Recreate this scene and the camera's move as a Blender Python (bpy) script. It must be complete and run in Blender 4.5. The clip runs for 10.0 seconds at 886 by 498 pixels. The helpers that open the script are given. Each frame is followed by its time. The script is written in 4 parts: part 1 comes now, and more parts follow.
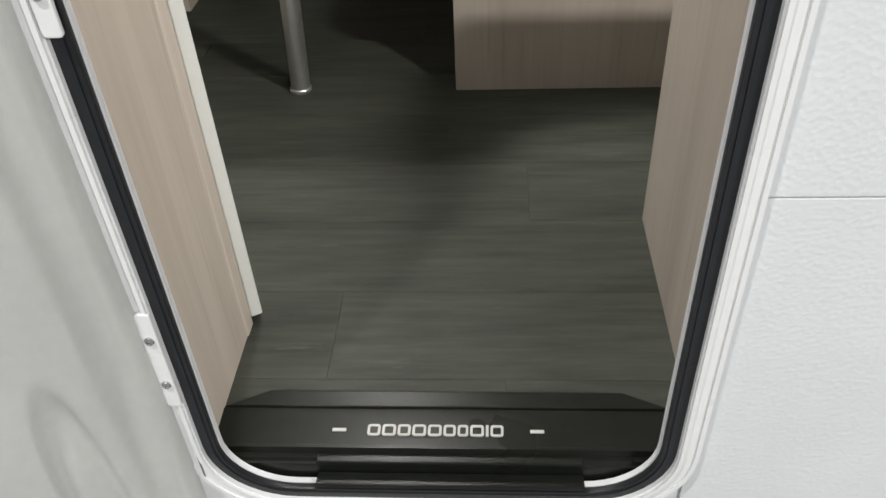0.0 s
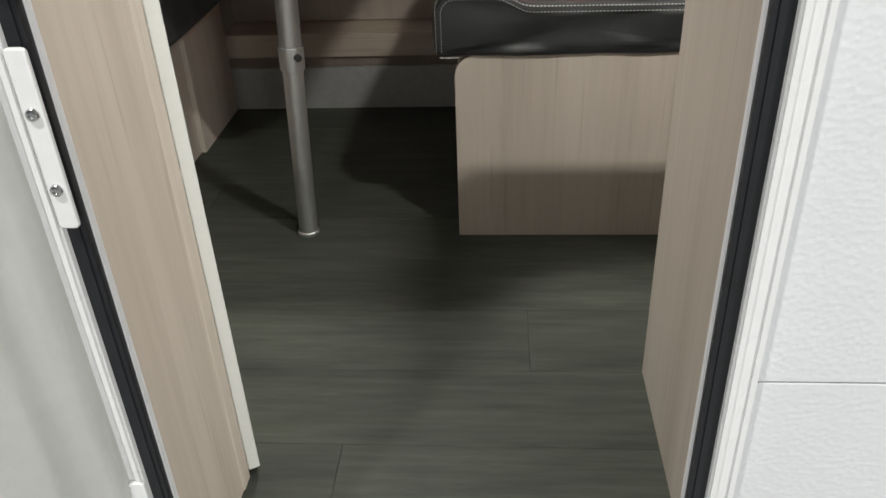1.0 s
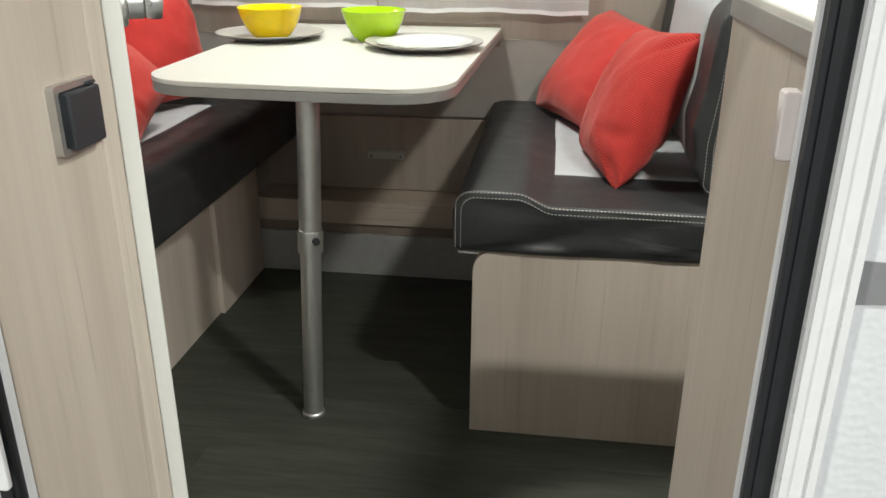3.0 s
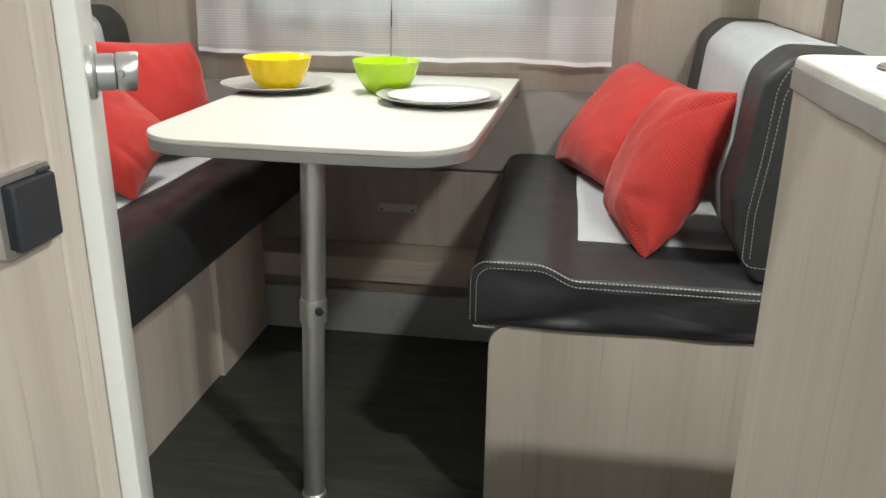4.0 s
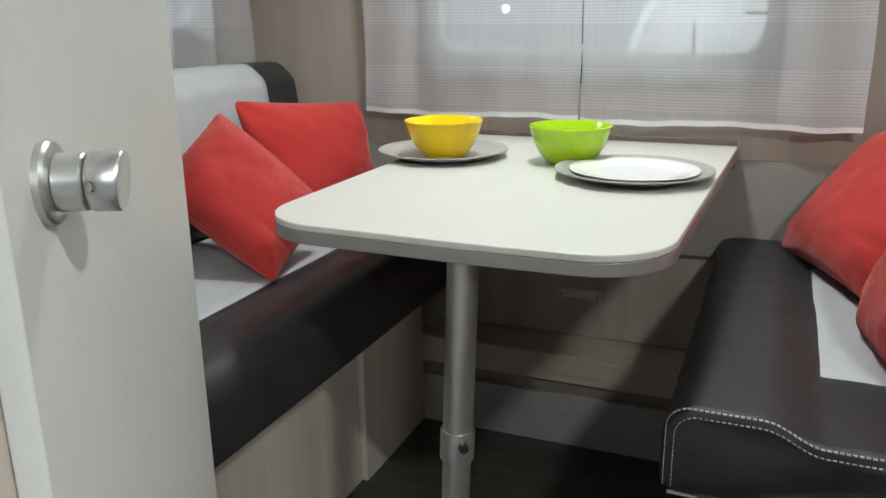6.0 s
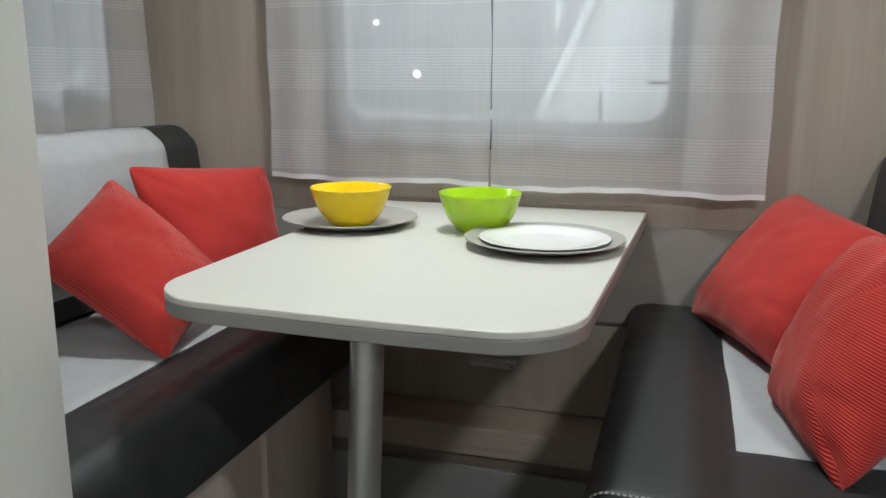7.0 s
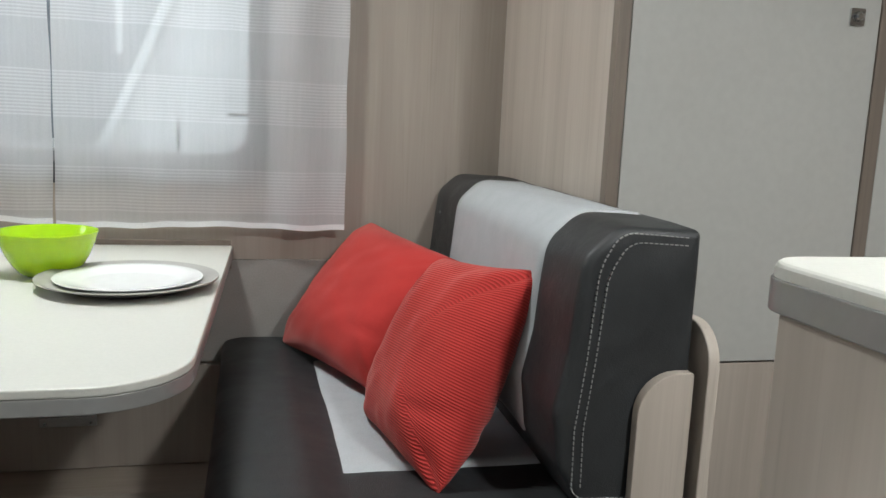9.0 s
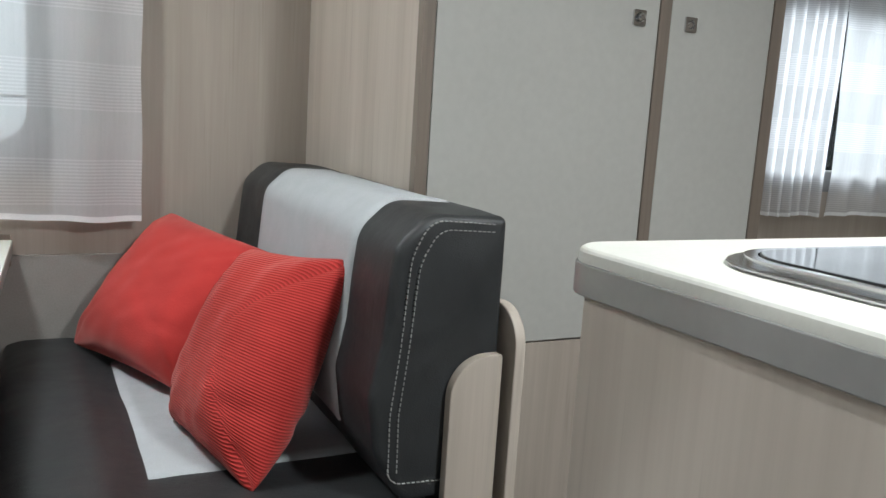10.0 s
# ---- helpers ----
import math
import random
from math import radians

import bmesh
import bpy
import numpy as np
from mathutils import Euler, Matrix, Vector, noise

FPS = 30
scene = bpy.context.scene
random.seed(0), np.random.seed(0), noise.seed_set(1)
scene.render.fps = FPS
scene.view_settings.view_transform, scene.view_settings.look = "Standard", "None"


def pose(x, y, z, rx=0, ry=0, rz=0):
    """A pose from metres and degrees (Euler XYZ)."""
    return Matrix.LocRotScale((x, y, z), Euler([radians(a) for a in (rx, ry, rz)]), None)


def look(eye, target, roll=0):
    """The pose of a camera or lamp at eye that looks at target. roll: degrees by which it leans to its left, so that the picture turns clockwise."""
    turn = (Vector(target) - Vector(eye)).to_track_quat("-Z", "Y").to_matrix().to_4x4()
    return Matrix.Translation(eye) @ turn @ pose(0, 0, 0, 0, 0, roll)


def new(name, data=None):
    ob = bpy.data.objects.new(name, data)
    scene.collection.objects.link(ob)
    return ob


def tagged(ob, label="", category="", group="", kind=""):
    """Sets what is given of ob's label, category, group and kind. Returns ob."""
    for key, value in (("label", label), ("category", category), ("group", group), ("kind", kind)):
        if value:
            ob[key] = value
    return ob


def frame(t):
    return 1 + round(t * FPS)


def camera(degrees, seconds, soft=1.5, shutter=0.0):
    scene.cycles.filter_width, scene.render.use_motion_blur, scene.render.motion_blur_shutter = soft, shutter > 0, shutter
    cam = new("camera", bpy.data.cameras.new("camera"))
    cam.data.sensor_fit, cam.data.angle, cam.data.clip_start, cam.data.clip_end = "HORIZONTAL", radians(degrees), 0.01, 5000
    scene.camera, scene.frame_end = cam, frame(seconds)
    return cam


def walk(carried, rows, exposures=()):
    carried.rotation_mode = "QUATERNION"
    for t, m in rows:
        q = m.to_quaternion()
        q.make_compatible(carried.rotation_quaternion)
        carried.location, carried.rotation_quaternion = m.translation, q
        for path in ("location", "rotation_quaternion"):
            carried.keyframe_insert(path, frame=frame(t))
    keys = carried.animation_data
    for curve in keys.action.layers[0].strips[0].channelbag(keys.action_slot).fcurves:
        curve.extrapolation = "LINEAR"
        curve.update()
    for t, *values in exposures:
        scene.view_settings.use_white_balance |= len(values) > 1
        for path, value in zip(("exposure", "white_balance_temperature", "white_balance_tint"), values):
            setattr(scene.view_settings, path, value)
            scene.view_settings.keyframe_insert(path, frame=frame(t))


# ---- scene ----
cam = camera(57.2, 10.0)

PATH = [
    (0, (0.13, 0.091, 0.872), (0.007, 1.626, -0.404), -3.1),
    (0.5, (0.136, 0.102, 0.902), (0.003, 1.74, -0.238), -3.0),
    (1, (0.143, 0.11, 0.932), (0.001, 1.809, -0.113), -2.5),
    (1.2, (0.149, 0.113, 0.948), (0.0, 1.838, -0.054), -2.2),
    (1.5, (0.152, 0.115, 0.963), (0.002, 1.89, 0.054), -1.5),
    (2, (0.17, 0.122, 0.99), (0.013, 1.942, 0.177), -0.5),
    (2.5, (0.194, 0.151, 0.999), (0.019, 1.994, 0.241), 1.3),
    (2.7, (0.195, 0.18, 1.004), (-0.027, 2.019, 0.251), 0.9),
    (3.8, (0.157, 0.32, 1.028), (-0.109, 2.176, 0.33), 0.2),
    (4, (0.166, 0.356, 1.029), (-0.116, 2.219, 0.361), 0.7),
    (4.5, (0.156, 0.469, 1.03), (-0.382, 2.282, 0.38), -0.5),
    (5, (0.135, 0.565, 1.032), (-0.546, 2.338, 0.404), -0.7),
    (5.2, (0.136, 0.6, 1.025), (-0.56, 2.376, 0.424), -0.5),
    (6.3, (0.112, 0.735, 1.019), (-0.637, 2.514, 0.493), -0.7),
    (6.5, (0.116, 0.754, 1.021), (-0.62, 2.549, 0.534), -0.5),
    (7, (0.111, 0.767, 1.023), (-0.451, 2.642, 0.609), 0.1),
    (7.5, (0.106, 0.775, 1.011), (-0.352, 2.68, 0.608), -1.4),
    (8, (0.089, 0.787, 1.01), (-0.014, 2.74, 0.589), -0.9),
    (8.5, (0.083, 0.79, 1.029), (0.299, 2.741, 0.645), 1.0),
    (9, (0.067, 0.789, 1.022), (0.532, 2.709, 0.708), 2.6),
    (9.5, (0.068, 0.799, 1.022), (0.785, 2.639, 0.704), 3.2),
    (10, (0.064, 0.798, 1.022), (0.97, 2.552, 0.704), 3.6),
]
walk(cam, [(t, look(eye, target, roll)) for t, eye, target, roll in PATH],
     [(0, 0.0, 6600, 8), (2.4, 0.0, 6700, 4), (3.9, 0.0, 6500, 4), (4.6, -0.1, 6450, 4), (5.2, -0.4, 6350, 4), (6.5, -0.45, 6150, 4), (7.5, -0.65, 6150, 4), (8.2, -0.65, 6150, 5), (9, -0.45, 6150, 5), (10, -0.35, 6000, 4)])


# ---- world and lights ----
world = bpy.data.worlds.new("hall")
scene.world = world
world.use_nodes = True
world.node_tree.nodes["Background"].inputs[0].default_value = (0.93, 0.97, 1.0, 1)
world.node_tree.nodes["Background"].inputs[1].default_value = 0.36


def area(name, at, target, sx, sy, power, color=(1, 1, 1)):
    lamp = bpy.data.lights.new(name, "AREA")
    lamp.shape, lamp.size, lamp.size_y, lamp.energy, lamp.color = "RECTANGLE", sx, sy, power, color
    ob = new(name, lamp)
    ob.matrix_world = look(at, target)
    return ob


area("hall_lamp", (-1.4, -1.5, 6.0), (0.1, 0.7, 0.8), 0.25, 0.25, 260, (1.0, 0.99, 0.97))
area("hall_lamp_row", (-0.3, 5.2, 5.0), (-0.3, 3.0, 0.9), 5.0, 1.0, 240, (0.95, 0.98, 1.0))
# unseen fill added above the gap to brighten the neighbour's near side
area("neighbour_fill", (-0.3, 2.95, 4.6), (-0.3, 3.75, 1.0), 3.0, 0.3, 160, (0.95, 0.98, 1.0))
# added outside, unseen, to make the rear curtain glow
area("rear_curtain_fill", (2.5, 5.0, 2.5), (2.5, 2.6, 1.1), 2.2, 1.6, 400, (0.97, 0.99, 1.0))
# made-up lamp beyond the front window, lifts the curtain there
area("front_curtain_fill", (-4.6, 2.3, 3.2), (-1.3, 2.1, 1.1), 1.5, 1.0, 150, (0.95, 0.98, 1.0))
area("dinette_lamp", (-0.27, 2.09, 1.85), (-0.27, 2.09, 0.0), 0.12, 0.12, 17, (1.0, 0.99, 0.96))
# fill from the right, not a seen lamp, for leaf, skin and partition
area("entrance_fill", (4.0, -4.5, 3.8), (-0.3, 0.6, 0.8), 2.0, 0.5, 310, (1.0, 0.99, 0.97))
area("kitchen_lamp", (0.80, 0.763, 1.80), (0.80, 1.20, 0.5), 0.14, 0.02, 18, (1.0, 0.98, 0.95)).data.spread = radians(140)
# unseen light added under the ceiling to fill the rear
area("bedroom_fill", (2.6, 1.7, 1.92), (2.6, 1.7, 0.0), 0.4, 0.4, 9, (1.0, 0.98, 0.95))


# ---- materials ----
def material(name):
    m = bpy.data.materials.new(name)
    m.use_nodes = True
    return m, m.node_tree.nodes, m.node_tree.links, m.node_tree.nodes["Principled BSDF"]


def ramp(nodes, links, source, stops):
    r = nodes.new("ShaderNodeValToRGB")
    for i, (p, c) in enumerate(stops):
        e = r.color_ramp.elements[i] if i < 2 else r.color_ramp.elements.new(p)
        e.position, e.color = p, (*c, 1)
    links.new(source, r.inputs[0])
    return r.outputs[0]


def coords(nodes, links, scale):
    tc = nodes.new("ShaderNodeTexCoord")
    mp = nodes.new("ShaderNodeMapping")
    mp.inputs["Scale"].default_value = scale
    links.new(tc.outputs["Object"], mp.inputs[0])
    return mp.outputs[0]


def noise_tex(nodes, links, vec, scale, detail=4, rough=0.55):
    n = nodes.new("ShaderNodeTexNoise")
    n.inputs["Scale"].default_value, n.inputs["Detail"].default_value, n.inputs["Roughness"].default_value = scale, detail, rough
    links.new(vec, n.inputs["Vector"])
    return n.outputs["Fac"]


def bump(nodes, links, p, height, strength, distance):
    b = nodes.new("ShaderNodeBump")
    b.inputs["Strength"].default_value, b.inputs["Distance"].default_value = strength, distance
    links.new(height, b.inputs["Height"])
    links.new(b.outputs[0], p.inputs["Normal"])


def mix(nodes, links, fac, a, b, mode="MIX"):
    m = nodes.new("ShaderNodeMix")
    m.data_type, m.blend_type = "RGBA", mode
    for sock, v in ((m.inputs[0], fac), (m.inputs[6], a), (m.inputs[7], b)):
        if isinstance(v, (int, float)):
            sock.default_value = v
        elif isinstance(v, tuple):
            sock.default_value = (*v, 1)
        else:
            links.new(v, sock)
    return m.outputs[2]


def plain(name, color, rough=0.5, metal=0.0, grain=0.06, scale=60.0, bumpy=0.0, spec=0.5):
    """A paint, plastic or metal with faint mottling at two scales."""
    m, nodes, links, p = material(name)
    v = coords(nodes, links, (1, 1, 1))
    n1 = noise_tex(nodes, links, v, scale)
    n2 = noise_tex(nodes, links, v, 5.0, 3)
    dark = tuple(c * (1 - grain) for c in color)
    lite = tuple(min(1, c * (1 + grain)) for c in color)
    c1 = ramp(nodes, links, n1, [(0.3, dark), (0.7, lite)])
    c2 = ramp(nodes, links, n2, [(0.3, tuple([1 - grain] * 3)), (0.7, (1, 1, 1))])
    links.new(mix(nodes, links, 1.0, c1, c2, "MULTIPLY"), p.inputs["Base Color"])
    r = ramp(nodes, links, n2, [(0.3, tuple([max(0.02, rough - 0.05)] * 3)), (0.7, tuple([min(1, rough + 0.05)] * 3))])
    links.new(r, p.inputs["Roughness"])
    p.inputs["Metallic"].default_value = metal
    p.inputs["Specular IOR Level"].default_value = spec
    if bumpy:
        bump(nodes, links, p, n1, bumpy, 0.002)
    return m


def wood(name, light, mid, dark, along="z", rough=0.5):
    """Foil-faced board with fine stretched grain, darker flecks and broad bands."""
    m, nodes, links, p = material(name)
    fine, broad = {"z": ((60, 60, 1.6), (9, 9, 0.5)), "x": ((1.6, 60, 60), (0.5, 9, 9)), "y": ((60, 1.6, 60), (9, 0.5, 9))}[along]
    n1 = noise_tex(nodes, links, coords(nodes, links, fine), 2.2, 6, 0.65)
    n2 = noise_tex(nodes, links, coords(nodes, links, broad), 1.5, 4, 0.6)
    n3 = noise_tex(nodes, links, coords(nodes, links, tuple(a * 0.55 for a in fine)), 3.5, 3, 0.5)
    c1 = ramp(nodes, links, n1, [(0.25, mid), (0.70, light)])
    c2 = ramp(nodes, links, n2, [(0.3, tuple(0.80 * c for c in (1, 0.98, 0.96))), (0.7, (1, 1, 1))])
    base = mix(nodes, links, 1.0, c1, c2, "MULTIPLY")
    fl = ramp(nodes, links, n3, [(0.61, (0, 0, 0)), (0.74, (0.55, 0.55, 0.55))])
    links.new(mix(nodes, links, fl, base, dark), p.inputs["Base Color"])
    p.inputs["Roughness"].default_value = rough
    p.inputs["Specular IOR Level"].default_value = 0.35
    bump(nodes, links, p, n1, 0.12, 0.001)
    return m


def leather(name, color, rough=0.45):
    m, nodes, links, p = material(name)
    v = coords(nodes, links, (1, 1, 1))
    vor = nodes.new("ShaderNodeTexVoronoi")
    vor.inputs["Scale"].default_value = 650
    links.new(v, vor.inputs["Vector"])
    n = noise_tex(nodes, links, v, 14, 4)
    links.new(ramp(nodes, links, n, [(0.3, tuple(0.85 * c for c in color)), (0.7, tuple(1.15 * c for c in color))]), p.inputs["Base Color"])
    links.new(ramp(nodes, links, n, [(0.3, tuple([rough - 0.06] * 3)), (0.7, tuple([rough + 0.08] * 3))]), p.inputs["Roughness"])
    h = nodes.new("ShaderNodeMath")
    h.operation = "ADD"
    links.new(vor.outputs["Distance"], h.inputs[0])
    h2 = nodes.new("ShaderNodeMath")
    h2.operation = "MULTIPLY"
    h2.inputs[1].default_value = 9.0
    links.new(n, h2.inputs[0])
    links.new(h2.outputs[0], h.inputs[1])
    bump(nodes, links, p, h.outputs[0], 0.32, 0.0012)
    return m


def fabric(name, color, scale=900.0, grain=0.12, rough=0.9, strength=0.3):
    m, nodes, links, p = material(name)
    v = coords(nodes, links, (1, 1, 1))
    n1 = noise_tex(nodes, links, v, scale, 2)
    n2 = noise_tex(nodes, links, v, 25, 4)
    c1 = ramp(nodes, links, n1, [(0.3, tuple((1 - grain) * c for c in color)), (0.7, tuple(min(1, (1 + grain) * c) for c in color))])
    c2 = ramp(nodes, links, n2, [(0.3, (0.93, 0.93, 0.93)), (0.7, (1, 1, 1))])
    links.new(mix(nodes, links, 1.0, c1, c2, "MULTIPLY"), p.inputs["Base Color"])
    p.inputs["Roughness"].default_value = rough
    p.inputs["Specular IOR Level"].default_value = 0.2
    bump(nodes, links, p, n1, strength, 0.001)
    return m


def plush(name, color, ribbed):
    """Red plush; with ribs it is corduroy, whose ridges run across the cover's own v direction."""
    m, nodes, links, p = material(name)
    v = coords(nodes, links, (1, 1, 1))
    n2 = noise_tex(nodes, links, v, 16, 5, 0.6)
    n1 = noise_tex(nodes, links, v, 300, 2)
    base = ramp(nodes, links, n2, [(0.25, tuple(0.90 * c for c in color)), (0.75, tuple(min(1, 1.07 * c) for c in color))])
    height = n1
    if ribbed:
        uv = nodes.new("ShaderNodeUVMap")
        w = nodes.new("ShaderNodeTexWave")
        w.wave_type, w.bands_direction = "BANDS", "Y"
        w.inputs["Scale"].default_value, w.inputs["Distortion"].default_value, w.inputs["Detail"].default_value = 12.5, 0.35, 1
        links.new(uv.outputs[0], w.inputs["Vector"])
        # shade in the grooves between ribs is put into the colour
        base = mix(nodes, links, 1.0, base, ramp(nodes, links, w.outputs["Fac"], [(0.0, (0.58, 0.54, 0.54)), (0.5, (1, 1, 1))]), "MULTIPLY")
        height = w.outputs["Fac"]
    links.new(base, p.inputs["Base Color"])
    p.inputs["Roughness"].default_value = 0.85
    p.inputs["Specular IOR Level"].default_value = 0.15
    p.inputs["Sheen Weight"].default_value = 0.5
    p.inputs["Sheen Roughness"].default_value = 0.4
    p.inputs["Sheen Tint"].default_value = (1.0, 0.55, 0.5, 1)
    bump(nodes, links, p, height, 0.5 if ribbed else 0.2, 0.002)
    return m


def sheer(name):
    """Sheer white curtain cloth with bands of fine woven cross lines."""
    m, nodes, links, p = material(name)
    tc = nodes.new("ShaderNodeTexCoord")
    sep = nodes.new("ShaderNodeSeparateXYZ")
    links.new(tc.outputs["Object"], sep.inputs[0])

    def math_node(op, a, b):
        n = nodes.new("ShaderNodeMath")
        n.operation = op
        for s, val in zip(n.inputs, (a, b)):
            if isinstance(val, (int, float)):
                s.default_value = val
            else:
                links.new(val, s)
        return n.outputs[0]
    z = math_node("ADD", sep.outputs[2], math_node("MULTIPLY", noise_tex(nodes, links, tc.outputs["Object"], 4, 2), 0.01))
    lines = math_node("GREATER_THAN", math_node("SINE", math_node("MULTIPLY", z, 2 * math.pi / 0.0068), 0), 0.1)
    band = math_node("GREATER_THAN", math_node("SINE", math_node("ADD", math_node("MULTIPLY", z, 2 * math.pi / 0.19), 4.71), 0), 0.05)
    dense = math_node("MULTIPLY", lines, band)
    weave = noise_tex(nodes, links, coords(nodes, links, (900, 900, 900)), 1, 1)
    thread = noise_tex(nodes, links, coords(nodes, links, (140, 140, 8)), 1, 3)
    nodes.remove(p)
    out = nodes["Material Output"]
    dif, tra, clear = nodes.new("ShaderNodeBsdfDiffuse"), nodes.new("ShaderNodeBsdfTranslucent"), nodes.new("ShaderNodeBsdfTransparent")
    tone = ramp(nodes, links, thread, [(0.3, (0.84, 0.84, 0.86)), (0.7, (0.90, 0.90, 0.92))])
    links.new(tone, dif.inputs[0])
    links.new(tone, tra.inputs[0])
    clear.inputs[0].default_value = (0.97, 0.97, 0.98, 1)
    a, b = nodes.new("ShaderNodeMixShader"), nodes.new("ShaderNodeMixShader")
    a.inputs[0].default_value = 0.5
    links.new(dif.outputs[0], a.inputs[1])
    links.new(tra.outputs[0], a.inputs[2])
    cover = math_node("ADD", math_node("MULTIPLY", dense, 0.10), math_node("ADD", 0.43, math_node("MULTIPLY", weave, 0.16)))
    links.new(cover, b.inputs[0])
    links.new(clear.outputs[0], b.inputs[1])
    links.new(a.outputs[0], b.inputs[2])
    links.new(b.outputs[0], out.inputs[0])
    return m


def hammered(name, color):
    """White stucco-embossed aluminium sheet."""
    m, nodes, links, p = material(name)
    v = coords(nodes, links, (1, 1, 1))
    vor = nodes.new("ShaderNodeTexVoronoi")
    vor.feature = "SMOOTH_F1"
    vor.inputs["Scale"].default_value, vor.inputs["Smoothness"].default_value, vor.inputs["Randomness"].default_value = 165, 0.5, 1.0
    links.new(v, vor.inputs["Vector"])
    n = noise_tex(nodes, links, v, 6, 4)
    links.new(ramp(nodes, links, n, [(0.3, tuple(0.95 * c for c in color)), (0.7, color)]), p.inputs["Base Color"])
    p.inputs["Roughness"].default_value = 0.34
    bump(nodes, links, p, vor.outputs["Distance"], 0.13, 0.004)
    return m


def floor_vinyl(name):
    """Dark grey-brown wood-look vinyl, each plank with its own tone."""
    m, nodes, links, p = material(name)
    info = nodes.new("ShaderNodeObjectInfo")
    tc = nodes.new("ShaderNodeTexCoord")
    off = nodes.new("ShaderNodeVectorMath")
    off.operation = "MULTIPLY_ADD"
    cmb = nodes.new("ShaderNodeCombineXYZ")
    for s in cmb.inputs:
        links.new(info.outputs["Random"], s)
    links.new(cmb.outputs[0], off.inputs[0])
    off.inputs[1].default_value = (7, 9, 3)
    links.new(tc.outputs["Object"], off.inputs[2])

    def stretched(sc):
        mp = nodes.new("ShaderNodeMapping")
        mp.inputs["Scale"].default_value = sc
        links.new(off.outputs[0], mp.inputs[0])
        return mp.outputs[0]
    n1 = noise_tex(nodes, links, stretched((4, 55, 1)), 1.4, 6, 0.6)
    n2 = noise_tex(nodes, links, stretched((1.8, 11, 1)), 1.6, 5, 0.65)
    n3 = noise_tex(nodes, links, stretched((5, 30, 1)), 1.1, 6, 0.7)
    c1 = ramp(nodes, links, n1, [(0.25, (0.045, 0.049, 0.041)), (0.75, (0.070, 0.076, 0.065))])
    c2 = ramp(nodes, links, n2, [(0.28, (0.50, 0.50, 0.50)), (0.7, (1.15, 1.14, 1.10))])
    c3 = ramp(nodes, links, n3, [(0.62, (0, 0, 0)), (0.76, (0.5, 0.5, 0.5))])
    tone = ramp(nodes, links, info.outputs["Random"], [(0.0, (0.92, 0.92, 0.90)), (1.0, (1.09, 1.09, 1.07))])
    base = mix(nodes, links, 1.0, mix(nodes, links, 1.0, c1, c2, "MULTIPLY"), tone, "MULTIPLY")
    links.new(mix(nodes, links, c3, base, (0.110, 0.112, 0.102)), p.inputs["Base Color"])
    links.new(ramp(nodes, links, n2, [(0.3, (0.5, 0.5, 0.5)), (0.7, (0.62, 0.62, 0.62))]), p.inputs["Roughness"])
    p.inputs["Specular IOR Level"].default_value = 0.25
    bump(nodes, links, p, n1, 0.2, 0.0008)
    return m


def glass(name, color=(0.9, 0.93, 0.94), rough=0.02):
    m, nodes, links, p = material(name)
    nodes.remove(p)
    g, t, mx = nodes.new("ShaderNodeBsdfGlossy"), nodes.new("ShaderNodeBsdfTransparent"), nodes.new("ShaderNodeMixShader")
    g.inputs["Roughness"].default_value = rough
    t.inputs[0].default_value = (*color, 1)
    f = nodes.new("ShaderNodeFresnel")
    f.inputs[0].default_value = 1.45
    links.new(f.outputs[0], mx.inputs[0])
    links.new(t.outputs[0], mx.inputs[1])
    links.new(g.outputs[0], mx.inputs[2])
    links.new(mx.outputs[0], nodes["Material Output"].inputs[0])
    return m


M_WOOD = wood("pale_oak_foil", (0.53, 0.470, 0.410), (0.485, 0.425, 0.368), (0.33, 0.28, 0.235))
M_WOOD_X = wood("pale_oak_foil_flat", (0.50, 0.43, 0.365), (0.43, 0.365, 0.305), (0.30, 0.25, 0.205), "x")
M_WALL = wood("wall_oak_foil", (0.40, 0.352, 0.306), (0.365, 0.318, 0.275), (0.29, 0.25, 0.21))
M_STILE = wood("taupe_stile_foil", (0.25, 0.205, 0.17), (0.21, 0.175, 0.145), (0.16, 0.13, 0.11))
M_EDGE = plain("board_edge", (0.60, 0.54, 0.46), 0.45)
M_WHITE_DOOR = plain("door_white", (0.62, 0.62, 0.59), 0.45, grain=0.02)
M_CUPBOARD = plain("cupboard_white", (0.50, 0.495, 0.468), 0.42, grain=0.03)
M_TRIM_WHITE = plain("white_trim", (0.78, 0.78, 0.80), 0.4, grain=0.02)
M_FRAME = plain("white_frame_plastic", (0.82, 0.82, 0.83), 0.28, grain=0.02)
M_LEAF = plain("white_gloss_moulding", (0.84, 0.84, 0.82), 0.10, grain=0.02)
M_STRIKER = plain("striker_white", (0.72, 0.64, 0.63), 0.15, grain=0.02)
M_SKIN = hammered("hammered_white_skin", (0.75, 0.76, 0.785))
M_RUBBER = plain("black_rubber", (0.012, 0.013, 0.016), 0.45, grain=0.2)
M_SILL = plain("dark_sill_plastic", (0.010, 0.011, 0.009), 0.30, grain=0.15, spec=0.2)
M_SILL_MARK = plain("pale_print", (0.55, 0.55, 0.52), 0.5)
M_LEATHER = leather("anthracite_leatherette", (0.024, 0.0255, 0.027))
M_GREY = fabric("light_grey_fabric", (0.46, 0.475, 0.49))
M_GREY_WALL = fabric("grey_wall_covering", (0.30, 0.285, 0.265), 300, 0.06)
M_THREAD = plain("pale_thread", (0.31, 0.31, 0.30), 0.8)
